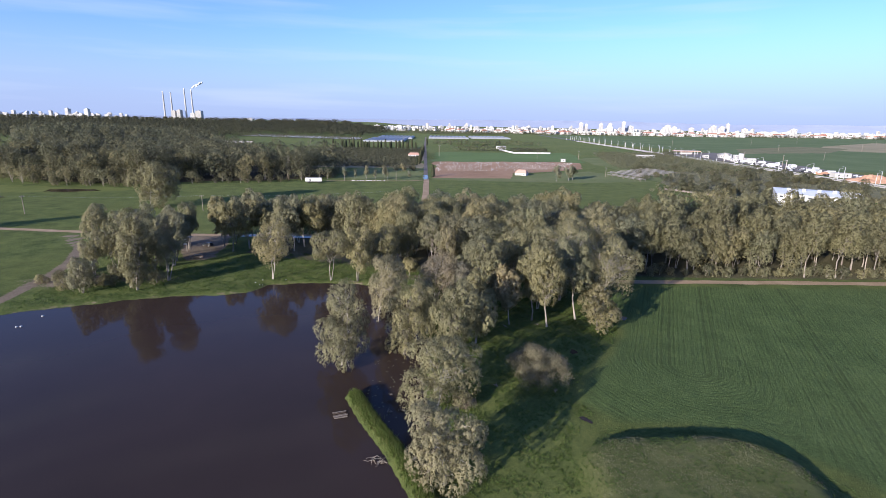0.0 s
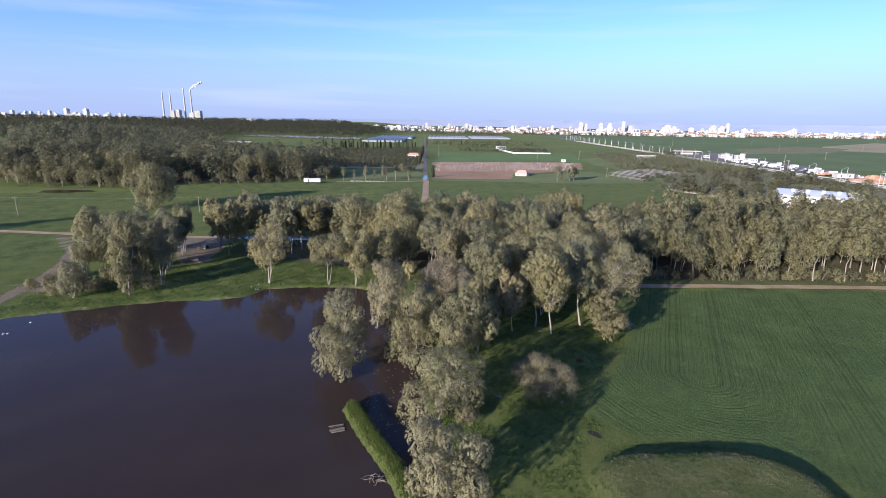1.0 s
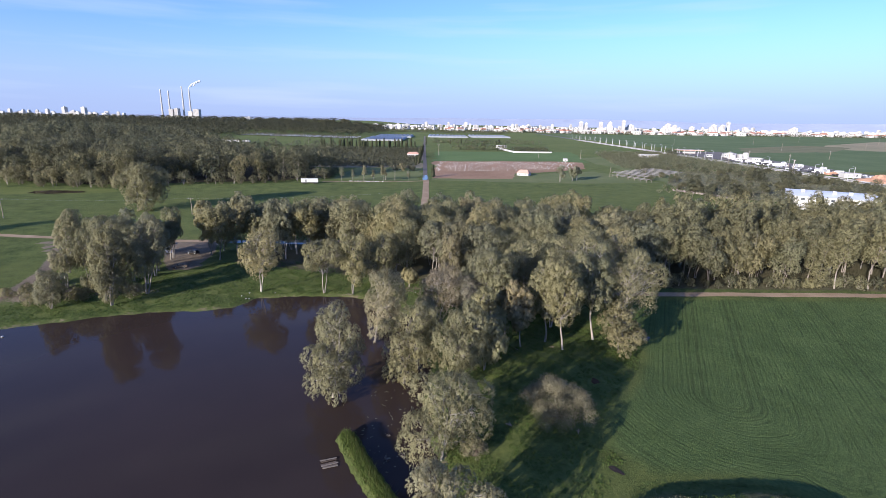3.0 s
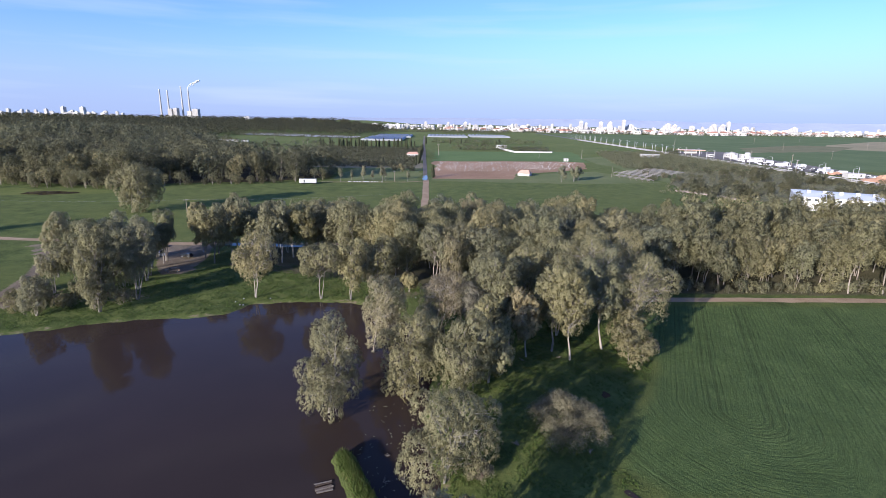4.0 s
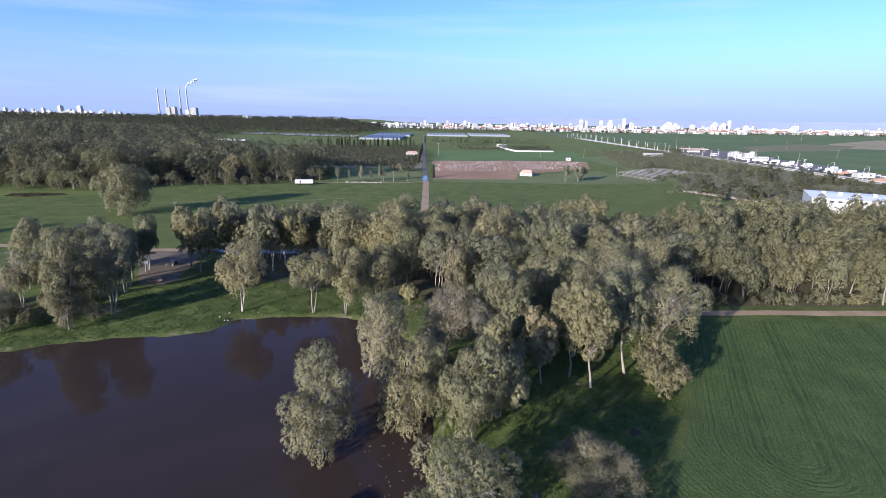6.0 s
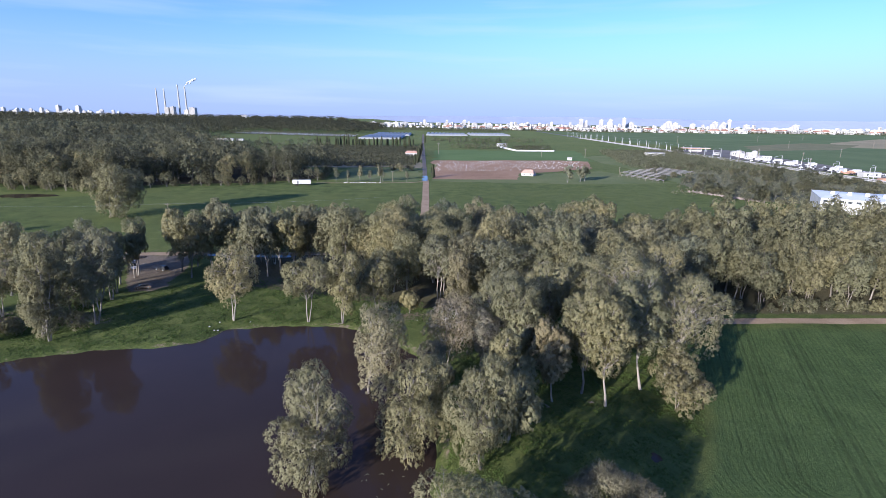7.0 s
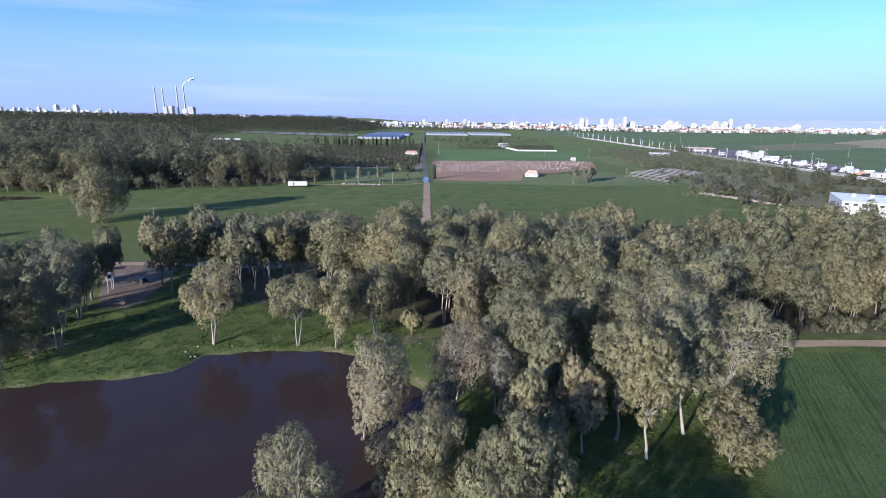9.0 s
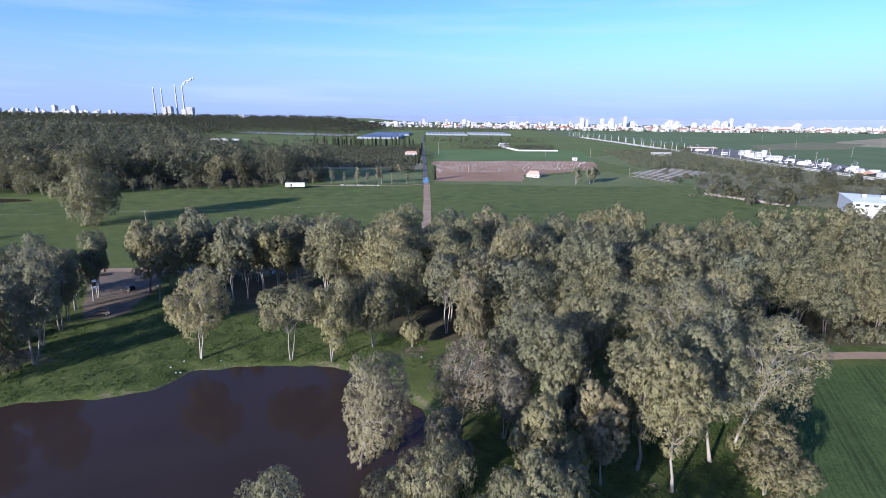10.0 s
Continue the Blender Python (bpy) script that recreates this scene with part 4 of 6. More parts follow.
# white covers on the ploughed field
cover = Shape()
crng = np.random.default_rng(3)
for x, y, k in grid_spots([(9, 500), (9, 605), (150, 628), (180, 618), (160, 545), (60, 505)], 4.6, 8.0, 0.3, 11, 0.3):
    if crng.random() < 0.62:
        w = 0.4 * k
        cover.tube([(x, y, 0.55), (x, y, 0.55 + w), (x + 0.1, y, 0.6 + 2.0 * w)], [w, w * 0.9, w * 0.35], 6)
tagged(cover.part("plant_covers", M_WHITE, None), "small white plant covers in rows on brown soil", "plant covers", "", "stuff")

# the wide wood beyond the field: single trees along its front, one canopy behind them
WEST_RING = [(-332, 402), (-292, 372), (-245, 360), (-207, 362), (-173, 380), (-123, 392), (-80, 424), (-80, 470), (-108, 520), (-165, 530), (-215, 575), (-285, 700), (-370, 845), (-480, 1000), (-770, 960), (-640, 800), (-475, 600), (-385, 470)]
WEST_KINDS = [gum_tree(310 + i, h, w, bare=b, stems=2, bark=M_BARK_MID, lobes=26, sprays=85, size=1.2, fat=0.17, twigs=0, name="woodland_tree", group="trees of the west wood", droop=0.4, tall=1.2, leaf=lf, label=lab)
              for i, (h, w, b, lf, lab) in enumerate(((25, 17, 0.0, M_LEAF_WEST, "broad olive-green eucalyptus at a wood's edge"), (23, 14, 0.0, M_LEAF_WOOD, "grey-green eucalyptus at a wood's edge"),
                                                      (26, 15, 0.02, M_LEAF_WEST, "tall olive-green eucalyptus at a wood's edge"), (22, 16, -0.05, M_LEAF_DARK, "dark bushy eucalyptus at a wood's edge")))]
canopy = [Shape(), Shape()]
mr = random.Random(31)
mrng = np.random.default_rng(32)
front = 0
for k, (x, y, sc) in enumerate(grid_spots(WEST_RING, 14.0, 13.5, 0.45, 21, 0, 0.6, 1.3) + grid_spots([(-385, 385), (-308, 376), (-314, 425), (-395, 445)], 12, 11, 0.4, 23)):
    if y < 425 + max(0.0, (-x - 250) * 0.25) and mr.random() < 0.93:
        m = Matrix.LocRotScale((x, y, land_at(x, y)), Euler((0, 0, mr.uniform(0, 6.28))), (0.75 + 0.25 * sc, 0.75 + 0.25 * sc, 0.6 + 0.42 * sc))
        if front < 4:
            WEST_KINDS[front].matrix_basis = m
        else:
            copy_thing(WEST_KINDS[mr.randrange(4)], m)
        front += 1
        continue
    h, w = 24.5 * sc ** 0.8, 14.5 * sc ** 0.5
    base = np.array([x, y, land_at(x, y)])
    lumps = []
    for q in range(6):
        a, u = mr.uniform(0, 6.28), mr.random() ** 0.6
        lumps.append((base + np.array([math.cos(a) * u * w * 0.36, math.sin(a) * u * w * 0.36, h * (0.86 - 0.45 * u * u - 0.1 * mr.random())]), w * mr.uniform(0.24, 0.34)))
    lod = 1.0 if y < 600 else 1.5
    crown_sprays(canopy[int(mr.random() < 0.4)], mrng, lumps, int(440 / lod ** 2), 1.2 * lod, 0.8 * lod, 0.35, 1.15, 0.06, 0.85)
tagged(canopy[0].part("woods", M_LEAF_WEST, None), "dense grey-green canopy of a wide eucalyptus wood", "woods", "", "stuff")
tagged(canopy[1].part("woods", M_LEAF_DARK, None), "darker crowns in a wide eucalyptus wood", "woods", "", "stuff")
BUSH_KINDS = [gum_tree(190 + i, h, w, bare=0.0, stems=3, lobes=14, sprays=70, size=0.9, fat=0.17, twigs=0, group="bushes at the wood's foot", droop=0.3, leaf=lf, label="rounded grey-green bush at a wood's foot", category="bush", name="bush")
              for i, (h, w, lf) in enumerate(((14, 11, M_LEAF_WOOD), (9, 9, M_LEAF_WEST)))]
wood(BUSH_KINDS, in_ring([(-305, 366), (-250, 348), (-205, 350), (-190, 362), (-245, 362), (-300, 374)]), -330, -185, 345, 378, 8.5, 22)
for (ax, ay), (bx, by) in (((-198, 361), (-172, 376)), ((-172, 376), (-123, 388)), ((-123, 388), (-80, 420)), ((-80, 424), (-82, 466))):
    n = int(math.hypot(bx - ax, by - ay) / 7)
    for k in range(n):
        x, y = ax + (bx - ax) * (k + mr.random()) / n, ay + (by - ay) * (k + mr.random()) / n
        sc = mr.uniform(0.45, 0.95)
        copy_thing(BUSH_KINDS[mr.randrange(2)], Matrix.LocRotScale((x, y, 0.5), Euler((0, 0, mr.uniform(0, 6))), (sc, sc, sc * 0.85)))


def cypress(seed, h, w):
    rng = np.random.default_rng(seed)
    root = thing("cypress", "tall narrow dark cypress in a row", "tree", "cypress row")
    t = Shape()
    t.tube([(0, 0, -0.3), (0, 0, h * 0.5), (0, 0, h * 0.9)], [0.25, 0.15, 0.05], 6)
    t.part("trunk", M_BARK_DARK, root)
    c = Shape()
    for k in range(16):
        f = (k + 0.5) / 16
        r = w / 2 * (0.55 + 0.7 * f) * (1 - f) ** 0.55 * 1.3
        lobe_sprays(c, rng, np.array([rng.normal() * 0.12, rng.normal() * 0.12, h * (0.05 + 0.92 * f)]), r, 90, 1.7, -0.5, 1.3)
    c.part("crown", M_CYPRESS, root)
    return root


CYP = [cypress(1, 17.5, 5.2), cypress(2, 15, 4.6)]
rc = random.Random(4)
line = []
for k in range(34):
    x = -178 + 152 * k / 33 + rc.uniform(-3, 3)
    line.append((x, 868 + 0.33 * (x + 172) + rc.uniform(-4, 4), rc.uniform(0.75, 1.1)))
line += [(-9 - rc.uniform(0, 3), 560 + 15 * k, rc.uniform(0.55, 0.95)) for k in range(16)]
line += [(6.5, 445, 0.72), (7.2, 450, 0.62), (-8, 1010, 0.9), (40, 1035, 0.7), (62, 1040, 0.75), (120, 1120, 0.6), (150, 1130, 0.6)]
for k, (x, y, s) in enumerate(line):
    m = Matrix.LocRotScale((x, y, 0.5), Euler((0, 0, k)), (s, s, s))
    if k < 2:
        CYP[k].matrix_basis = m
    else:
        copy_thing(CYP[k % 2], m)

# thin pale poplars before the orchard, and a clump by the hut
POP = gum_tree(201, 17, 5.0, bare=0.15, stems=1, lobes=18, sprays=60, size=0.9, droop=-0.2, tall=1.6, leaf=M_LEAF_GREY, fat=0.2, twigs=1, name="poplar", label="thin half-bare poplar in a row", group="poplar row")
for k, (x, y, s) in enumerate(((-65, 405, 0.75), (-57, 407, 0.8), (-48.5, 410, 1.05), (-41, 412, 0.75), (-33.5, 415, 1.05), (-31.5, 416, 0.9), (-13, 412, 0.75))):
    m = Matrix.LocRotScale((x, y, 0.5), Euler((0, 0, k)), (s, s, s))
    POP.matrix_basis = m if k == 0 else POP.matrix_basis
    if k:
        copy_thing(POP, m)
for k, (x, y, h, w) in enumerate(((113, 426, 14, 8), (125, 432, 16, 7), (130, 437, 13, 7), (-14, 500, 6, 7), (-24, 490, 7, 8), (-30, 505, 5, 7))):
    standing(gum_tree(210 + k, h, w, bare=0.1, stems=2, lobes=18, sprays=70, size=1.2, twigs=0, leaf=M_LEAF_GREY, label="grey-green tree beside a farm track"), x, y)
for k, (x, y, h, w) in enumerate(((293, 447, 13, 11), (324, 451, 10, 16), (340, 440, 9, 12), (211, 341, 11, 9), (216, 343, 10, 8), (196, 372, 9, 8), (204, 372, 8, 8), (380, 800, 9, 14))):
    standing(gum_tree(220 + k, h, w, bare=0.08, stems=2, lobes=20, sprays=70, size=1.3, twigs=0, leaf=M_LEAF_DARK, label="dark green tree on waste ground"), x, y)


WASTE = [gum_tree(240 + i, h, w, bare=0.0, stems=2, lobes=16, sprays=44, size=1.1, twigs=0, fat=0.17, leaf=lf, label=lab, group="trees on waste ground", name="scrub_tree")
         for i, (h, w, lf, lab) in enumerate(((9, 9, M_LEAF_DARK, "dark rounded tree on waste ground"), (6.5, 8, M_LEAF_WEST, "olive rounded tree on waste ground"), (5, 7, M_LEAF_WEST, "grey-green bush on waste ground")))]
wr = random.Random(61)
for k in range(120):
    x, y = wr.uniform(192, 388), wr.uniform(338, 452)
    if k >= 85:
        x, y = wr.uniform(205, 385), wr.uniform(452, 560)
    m = Matrix.LocRotScale((x, y, 0.5), Euler((0, 0, wr.uniform(0, 6))), Vector((1, 1, 1)) * wr.uniform(0.6, 1.15))
    if k < 3:
        WASTE[k].matrix_basis = m
    else:
        copy_thing(WASTE[wr.randrange(3)], m)


# ---- buildings ----
def gabled(w, d, h, rise, over=0.4):
    bm = bmesh.new()
    a, b = w / 2 + over, d / 2 + over
    lo = [bm.verts.new(p) for p in ((-a, -b, h), (a, -b, h), (a, b, h), (-a, b, h))]
    e = min(a, b) * 0.55
    hi = [bm.verts.new((-a + e, 0, h + rise)), bm.verts.new((a - e, 0, h + rise))]
    for f in ((lo[0], lo[1], hi[1], hi[0]), (lo[1], lo[2], hi[1]), (lo[2], lo[3], hi[0], hi[1]), (lo[3], lo[0], hi[0]), (lo[3], lo[2], lo[1], lo[0])):
        bm.faces.new(f)
    return bm


def house(x, y, w, d, h, rise, turn, label, roof=None, wall=None, group="", windows=3, name="house"):
    root = thing(name, label, "house", group, "", pose(x, y, 0.5, 0, 0, turn))
    bm = bmesh.new()
    box(bm, -w / 2, -d / 2, -0.5, w / 2, d / 2, h)
    part("wall", bm, 0, wall or M_PLASTER, root)
    if rise:
        part("roof", gabled(w, d, h, rise), 0, roof or M_TILE, root)
    else:
        bm = bmesh.new()
        box(bm, -w / 2 - 0.15, -d / 2 - 0.15, h, w / 2 + 0.15, d / 2 + 0.15, h + 0.35)
        part("roof", bm, 0, roof or M_CONCRETE, root)
    for k in range(windows):
        bm = bmesh.new()
        cx = -w / 2 + w * (k + 0.5) / windows
        box(bm, cx - 0.6, -d / 2 - 0.05, h * 0.35, cx + 0.6, -d / 2 + 0.1, h * 0.75)
        part("window", bm, 0, M_GLASSY, root)
    return root


def block(w, d, h, label, wall=None, cols=4, steps_up=0, group="town blocks", name="apartment_block"):
    """A flat-roofed block with a parapet, a lift house and recessed bays of windows."""
    root = thing(name, label, "building", group)
    bm = bmesh.new()
    box(bm, -w / 2, -d / 2, -0.5, w / 2, d / 2, h)
    if steps_up:
        box(bm, -w / 2 - w * 0.35, -d / 2 + 1, -0.5, -w / 2 + 0.3, d / 2 - 1, h * (1 - 0.18 * steps_up))
    part("wall", bm, 0, wall or M_PLASTER, root)
    bm = bmesh.new()
    box(bm, -w / 2 - 0.3, -d / 2 - 0.3, h, w / 2 + 0.3, d / 2 + 0.3, h + 1.0)
    box(bm, -w * 0.15, -d * 0.2, h + 1.0, w * 0.15, d * 0.2, h + 4.5)
    part("roof", bm, 0, wall or M_PLASTER, root)
    for k in range(cols):
        cx = -w / 2 + w * (k + 0.5) / cols
        bm = bmesh.new()
        box(bm, cx - w / cols * 0.22, -d / 2 - 0.12, h * 0.06, cx + w / cols * 0.22, -d / 2 + 0.2, h * 0.95)
        part("window_bay", bm, 0, M_BAY, root)
    return root


def far_at(slope, dist, turn=0.0, z=0.5, scale=1.0):
    return Matrix.LocRotScale((8.3 + slope * dist, dist, z - 0.5 + land_at(8.3 + slope * dist, dist)), Euler((0, 0, turn)), (scale, scale, scale))


# towers of the town: bearing, distance, width, height
for slope, dist, w, h, st in ((0.283, 2240, 26, 65, 0), (0.293, 2250, 18, 58, 1), (0.322, 2260, 26, 64, 0), (0.340, 2270, 24, 66, 1), (0.366, 2300, 22, 77, 0), (0.380, 2330, 40, 50, 1),
                              (0.453, 2350, 40, 60, 1), (0.466, 2340, 30, 52, 1), (0.500, 2360, 34, 46, 0), (0.543, 2370, 36, 60, 1), (0.571, 2380, 22, 77, 0), (0.560, 2350, 32, 58, 1), (0.702, 2450, 44, 48, 1), (0.605, 2380, 36, 46, 0)):
    b = block(w * 0.62, 14, h * 0.7, "tall white apartment tower of a far town", None, 4, st, name="apartment_tower")
    b.matrix_basis = far_at(slope, dist, -0.2)
rt = random.Random(12)
KINDS = [block(26, 16, 22, "white apartment block of a far town", cols=5), block(20, 15, 30, "white apartment block of a far town", cols=4), block(34, 16, 16, "long white apartment block of a far town", cols=6, steps_up=1),
         block(16, 14, 36, "slim white apartment block of a far town", cols=3)]
spots = []
for k in range(95):
    s = rt.uniform(0.2, 0.9)
    spots.append((s, rt.uniform(2260, 2950) + 150 * (s > 0.7), rt.uniform(0.45, 1.0)))
for lo, hi, n, d0 in ((-0.115, -0.05, 12, 2280), (-0.04, 0.03, 9, 2500), (0.05, 0.13, 11, 2450), (0.13, 0.2, 12, 2500)):
    spots += [(rt.uniform(lo, hi), d0 + rt.uniform(0, 300), rt.uniform(0.5, 1.15)) for _ in range(n)]
spots += [(rt.uniform(-0.86, -0.6), 3350 + rt.uniform(0, 250), rt.uniform(0.9, 1.5)) for _ in range(46)] + [(-0.70 + 0.012 * k, 3300, 1.9) for k in range(4)] + [(-0.355, 3000, 1.2), (-0.36, 3020, 1.0), (-0.59, 3300, 1.3), (-0.6, 3310, 1.1)]
for k, (s, d, sc) in enumerate(spots):
    m = far_at(s, d, rt.uniform(-0.5, 0.4), 0.5, sc)
    if k < 4:
        KINDS[k].matrix_basis = m
    else:
        copy_thing(KINDS[rt.randrange(4)], m)
HOUSES = [house(0, 0, 16, 11, 6, 3, 0, "white house with a red tiled roof in a far town", group="town houses"), house(0, 0, 13, 10, 5, 2.6, 0, "white house with a red tiled roof in a far town", group="town houses"),
          house(0, 0, 18, 11, 7, 0, 0, "flat-roofed white house in a far town", group="town houses")]
for k in range(230):
    s = rt.uniform(0.22, 0.9) if k < 190 else rt.uniform(0.02, 0.24)
    d = 2090 + rt.uniform(0, 240) + (120 if s > 0.6 else 0) + (60 if k >= 190 else 0)
    m = far_at(s, d, rt.uniform(-0.6, 0.6), 0.5, rt.uniform(0.9, 1.5))
    if k < 3:
        HOUSES[k].matrix_basis = m
    else:
        copy_thing(HOUSES[rt.randrange(3)], m)

low = Shape()
lr = np.random.default_rng(17)
for k in range(640):
    sl = lr.uniform(0.19, 0.95) if k < 520 else lr.uniform(-0.12, 0.2)
    d = lr.uniform(2100, 3000) + (130 if sl > 0.6 else 0) + (150 if k >= 520 else 0)
    x, w, h = 8.3 + sl * d, lr.uniform(4, 11), lr.uniform(4, 13) * (1 + 0.5 * (d > 2500))
    a = lr.uniform(0, 1.5)
    low.tube([(x, d, 0), (x, d, h), (x, d, h + 0.8)], [w, w, w * 0.75], 4)
tagged(low.part("far_houses", M_PLASTER, None), "small white houses crowded in a far town", "houses", "", "stuff")

# the power station
def chimney(slope, dist, h):
    root = thing("power_station_chimney", "very tall pale concrete power station chimney", "chimney", "power station chimneys", "", far_at(slope, dist))
    t = Shape()
    f = np.linspace(0, 1, 8)
    t.tube([(0, 0, h * k) for k in f], 6.8 - 2.8 * f, 14)
    t.part("shaft", M_CONCRETE, root, "", True)
    t = Shape()
    t.tube([(0, 0, h - 6), (0, 0, h + 1.5)], [4.5, 4.4], 14)
    t.part("rim", M_STEEL, root)


for s, h in ((-0.517, 198), (-0.5025, 191), (-0.4765, 222), (-0.4635, 209)):
    chimney(s, 3900, h)
prng = np.random.default_rng(8)
bm = bmesh.new()
for k in range(26):
    f = k / 25
    c = Vector((8.3 - 0.4635 * 3900 + 8 + 75 * f ** 1.2, 3900, 240 + 45 * f ** 0.8)) + Vector(prng.normal(size=3) * 3)
    bmesh.ops.create_icosphere(bm, subdivisions=2, radius=3.0 + 5 * f * (1 - 0.45 * f), matrix=Matrix.Translation(c))
for v in bm.verts:
    v.co += Vector(noise.noise_vector(v.co * 0.15)) * 3.0
tagged(part("smoke_plume", bm, 0, M_SMOKE, None, "", True), "white smoke drifting from a power station chimney", "smoke", "", "stuff")
for s, w, h, lab in ((-0.499, 40, 60, "grey"), (-0.489, 34, 66, "grey"), (-0.452, 56, 62, "grey"), (-0.463, 40, 46, "white")):
    b = block(w * 0.75, 40, h * 1.0, "grey boiler house of a power station", M_CONCRETE if lab == "grey" else None, 5, 0, "power station", "boiler_house")
    b.matrix_basis = far_at(s, 3850)
b = block(120, 30, 12, "long white hall before a power station", None, 12, 0, "power station", "power_station_hall")
b.matrix_basis = far_at(-0.49, 3300)

# hills along the horizon, coloured near to the sky to stand in for haze
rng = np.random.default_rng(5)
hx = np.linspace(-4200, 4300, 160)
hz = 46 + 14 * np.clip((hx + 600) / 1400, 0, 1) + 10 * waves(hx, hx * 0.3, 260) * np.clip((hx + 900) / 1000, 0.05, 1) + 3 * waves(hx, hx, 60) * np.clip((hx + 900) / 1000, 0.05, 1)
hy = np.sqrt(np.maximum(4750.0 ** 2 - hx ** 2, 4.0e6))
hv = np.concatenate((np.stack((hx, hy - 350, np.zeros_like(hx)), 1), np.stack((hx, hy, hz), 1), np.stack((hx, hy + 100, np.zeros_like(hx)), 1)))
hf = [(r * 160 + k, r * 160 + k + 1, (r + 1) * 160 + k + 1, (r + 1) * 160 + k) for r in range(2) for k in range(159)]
setting("backdrop", hv, hf, M_HILL_HAZE, "hills on the horizon with blue haze painted into their colour", "hills")

# greenhouses
def greenhouse(x, y, w, length, bays, turn=0.0):
    root = thing("greenhouse", "long plastic-film greenhouse with arched bays", "greenhouse", "greenhouses", "", pose(x, y, 0.5, 0, 0, turn))
    for k in range(bays):
        t = Shape()
        bw = w / bays
        prof = [(-bw / 2, 0), (-bw / 2, 2.5), (-bw / 4, 3.9), (0, 4.4), (bw / 4, 3.9), (bw / 2, 2.5), (bw / 2, 0)]
        x0 = -w / 2 + bw * (k + 0.5)
        vs = [(x0 + a, yy, b) for yy in (0, length) for a, b in prof]
        fs = [(i, i + 1, i + 8, i + 7) for i in range(6)] + [tuple(range(6, -1, -1)), tuple(range(7, 14))]
        part("bay", vs, fs, M_PLASTIC, root)


greenhouse(-108, 1140, 90, 190, 9)
greenhouse(-100, 1345, 95, 150, 9)
greenhouse(45, 1400, 110, 140, 10)
greenhouse(165, 1440, 110, 140, 10)

house(-20, 676, 15, 9, 4.2, 2.6, 8, "small white farm house with a pink roof", M_PINKROOF)
house(90.5, 472, 11, 7, 2.2, 3.0, -28, "low white hut with a faded pink roof", M_PINKROOF, windows=2)
house(173, 646, 5, 4, 3.2, 0, 0, "small white flat-roofed pump hut", windows=1)
house(128, 925, 16, 9, 5, 0, 20, "white flat-roofed farm building", windows=3)
house(-378, 985, 34, 9, 4, 0, 5, "long low white farm shed", windows=6)
house(-352, 995, 12, 8, 3.4, 0, 5, "low white farm shed", windows=2)


def white_wall(a, b, h):
    root = thing("boundary_wall", "long white boundary wall of a plot", "wall")
    n = 8
    for k in range(n):
        p, q = Vector(a).lerp(Vector(b), k / n), Vector(a).lerp(Vector(b), (k + 0.98) / n)
        d = q - p
        bm = bmesh.new()
        box(bm, -d.length / 2, -0.2, 0, d.length / 2, 0.2, h, Matrix.Translation((*((p + q) / 2), 0.5)) @ Matrix.Rotation(math.atan2(d.y, d.x), 4, "Z"))
        part("panel", bm, 0, M_WHITE, root)


white_wall((120, 890), (132, 800), 2.6)
white_wall((132, 800), (192, 805), 2.2)
bushes("plot_trees", grid_spots([(134, 812), (190, 815), (195, 860), (140, 880)], 7, 7, 0.3, 14), 24, 2.2, 3.8, 1.0, M_LEAF_DARK, "dark trees behind a white wall", "trees", 15)


# ---- along the main road ----
def street_lamp(h):
    root = thing("street_lamp", "tall grey street lamp beside the main road", "street lamp", "road lamps")
    bm = bmesh.new()
    rod(bm, (0, 0, 0), (0, 0, h), 0.32, 0.2)
    part("pole", bm, 0, M_STEEL, root)
    bm = bmesh.new()
    rod(bm, (0, 0, h), (2.2, 0, h + 0.5), 0.12, 0.09)
    part("arm", bm, 0, M_STEEL, root)
    bm = bmesh.new()
    box(bm, 2.0, -0.25, h + 0.35, 3.2, 0.25, h + 0.6)
    part("lamp_head", bm, 0, M_STEEL, root)
    return root


lamp = street_lamp(11.5)
n = 0
for side, x in ((1, 386.5), (-1, 408.5)):
    for k in range(26):
        m = pose(x, 420 + 42 * k + (20 if side < 0 else 0), 0.5, 0, 0, 0 if side > 0 else 180)
        if n == 0:
            lamp.matrix_basis = m
        else:
            copy_thing(lamp, m)
        n += 1


def utility_pole(h):
    root = thing("utility_pole", "weathered utility pole with a crossarm", "utility pole", "utility poles")
    bm = bmesh.new()
    rod(bm, (0, 0, -0.3), (0, 0, h), 0.2, 0.13)
    part("pole", bm, 0, M_TIMBER, root)
    bm = bmesh.new()
    box(bm, -1.3, -0.1, h - 0.8, 1.3, 0.1, h - 0.6)
    part("crossarm", bm, 0, M_TIMBER, root)
    for dx in (-1.1, 0, 1.1):
        bm = bmesh.new()
        rod(bm, (dx, 0, h - 0.6), (dx, 0, h - 0.25), 0.09, 0.06)
        part("insulator", bm, 0, M_PLASTER, root)
    return root


pole = utility_pole(9.5)
pole.matrix_basis = pose(-198, 246, 0.5, 0, 0, 80)
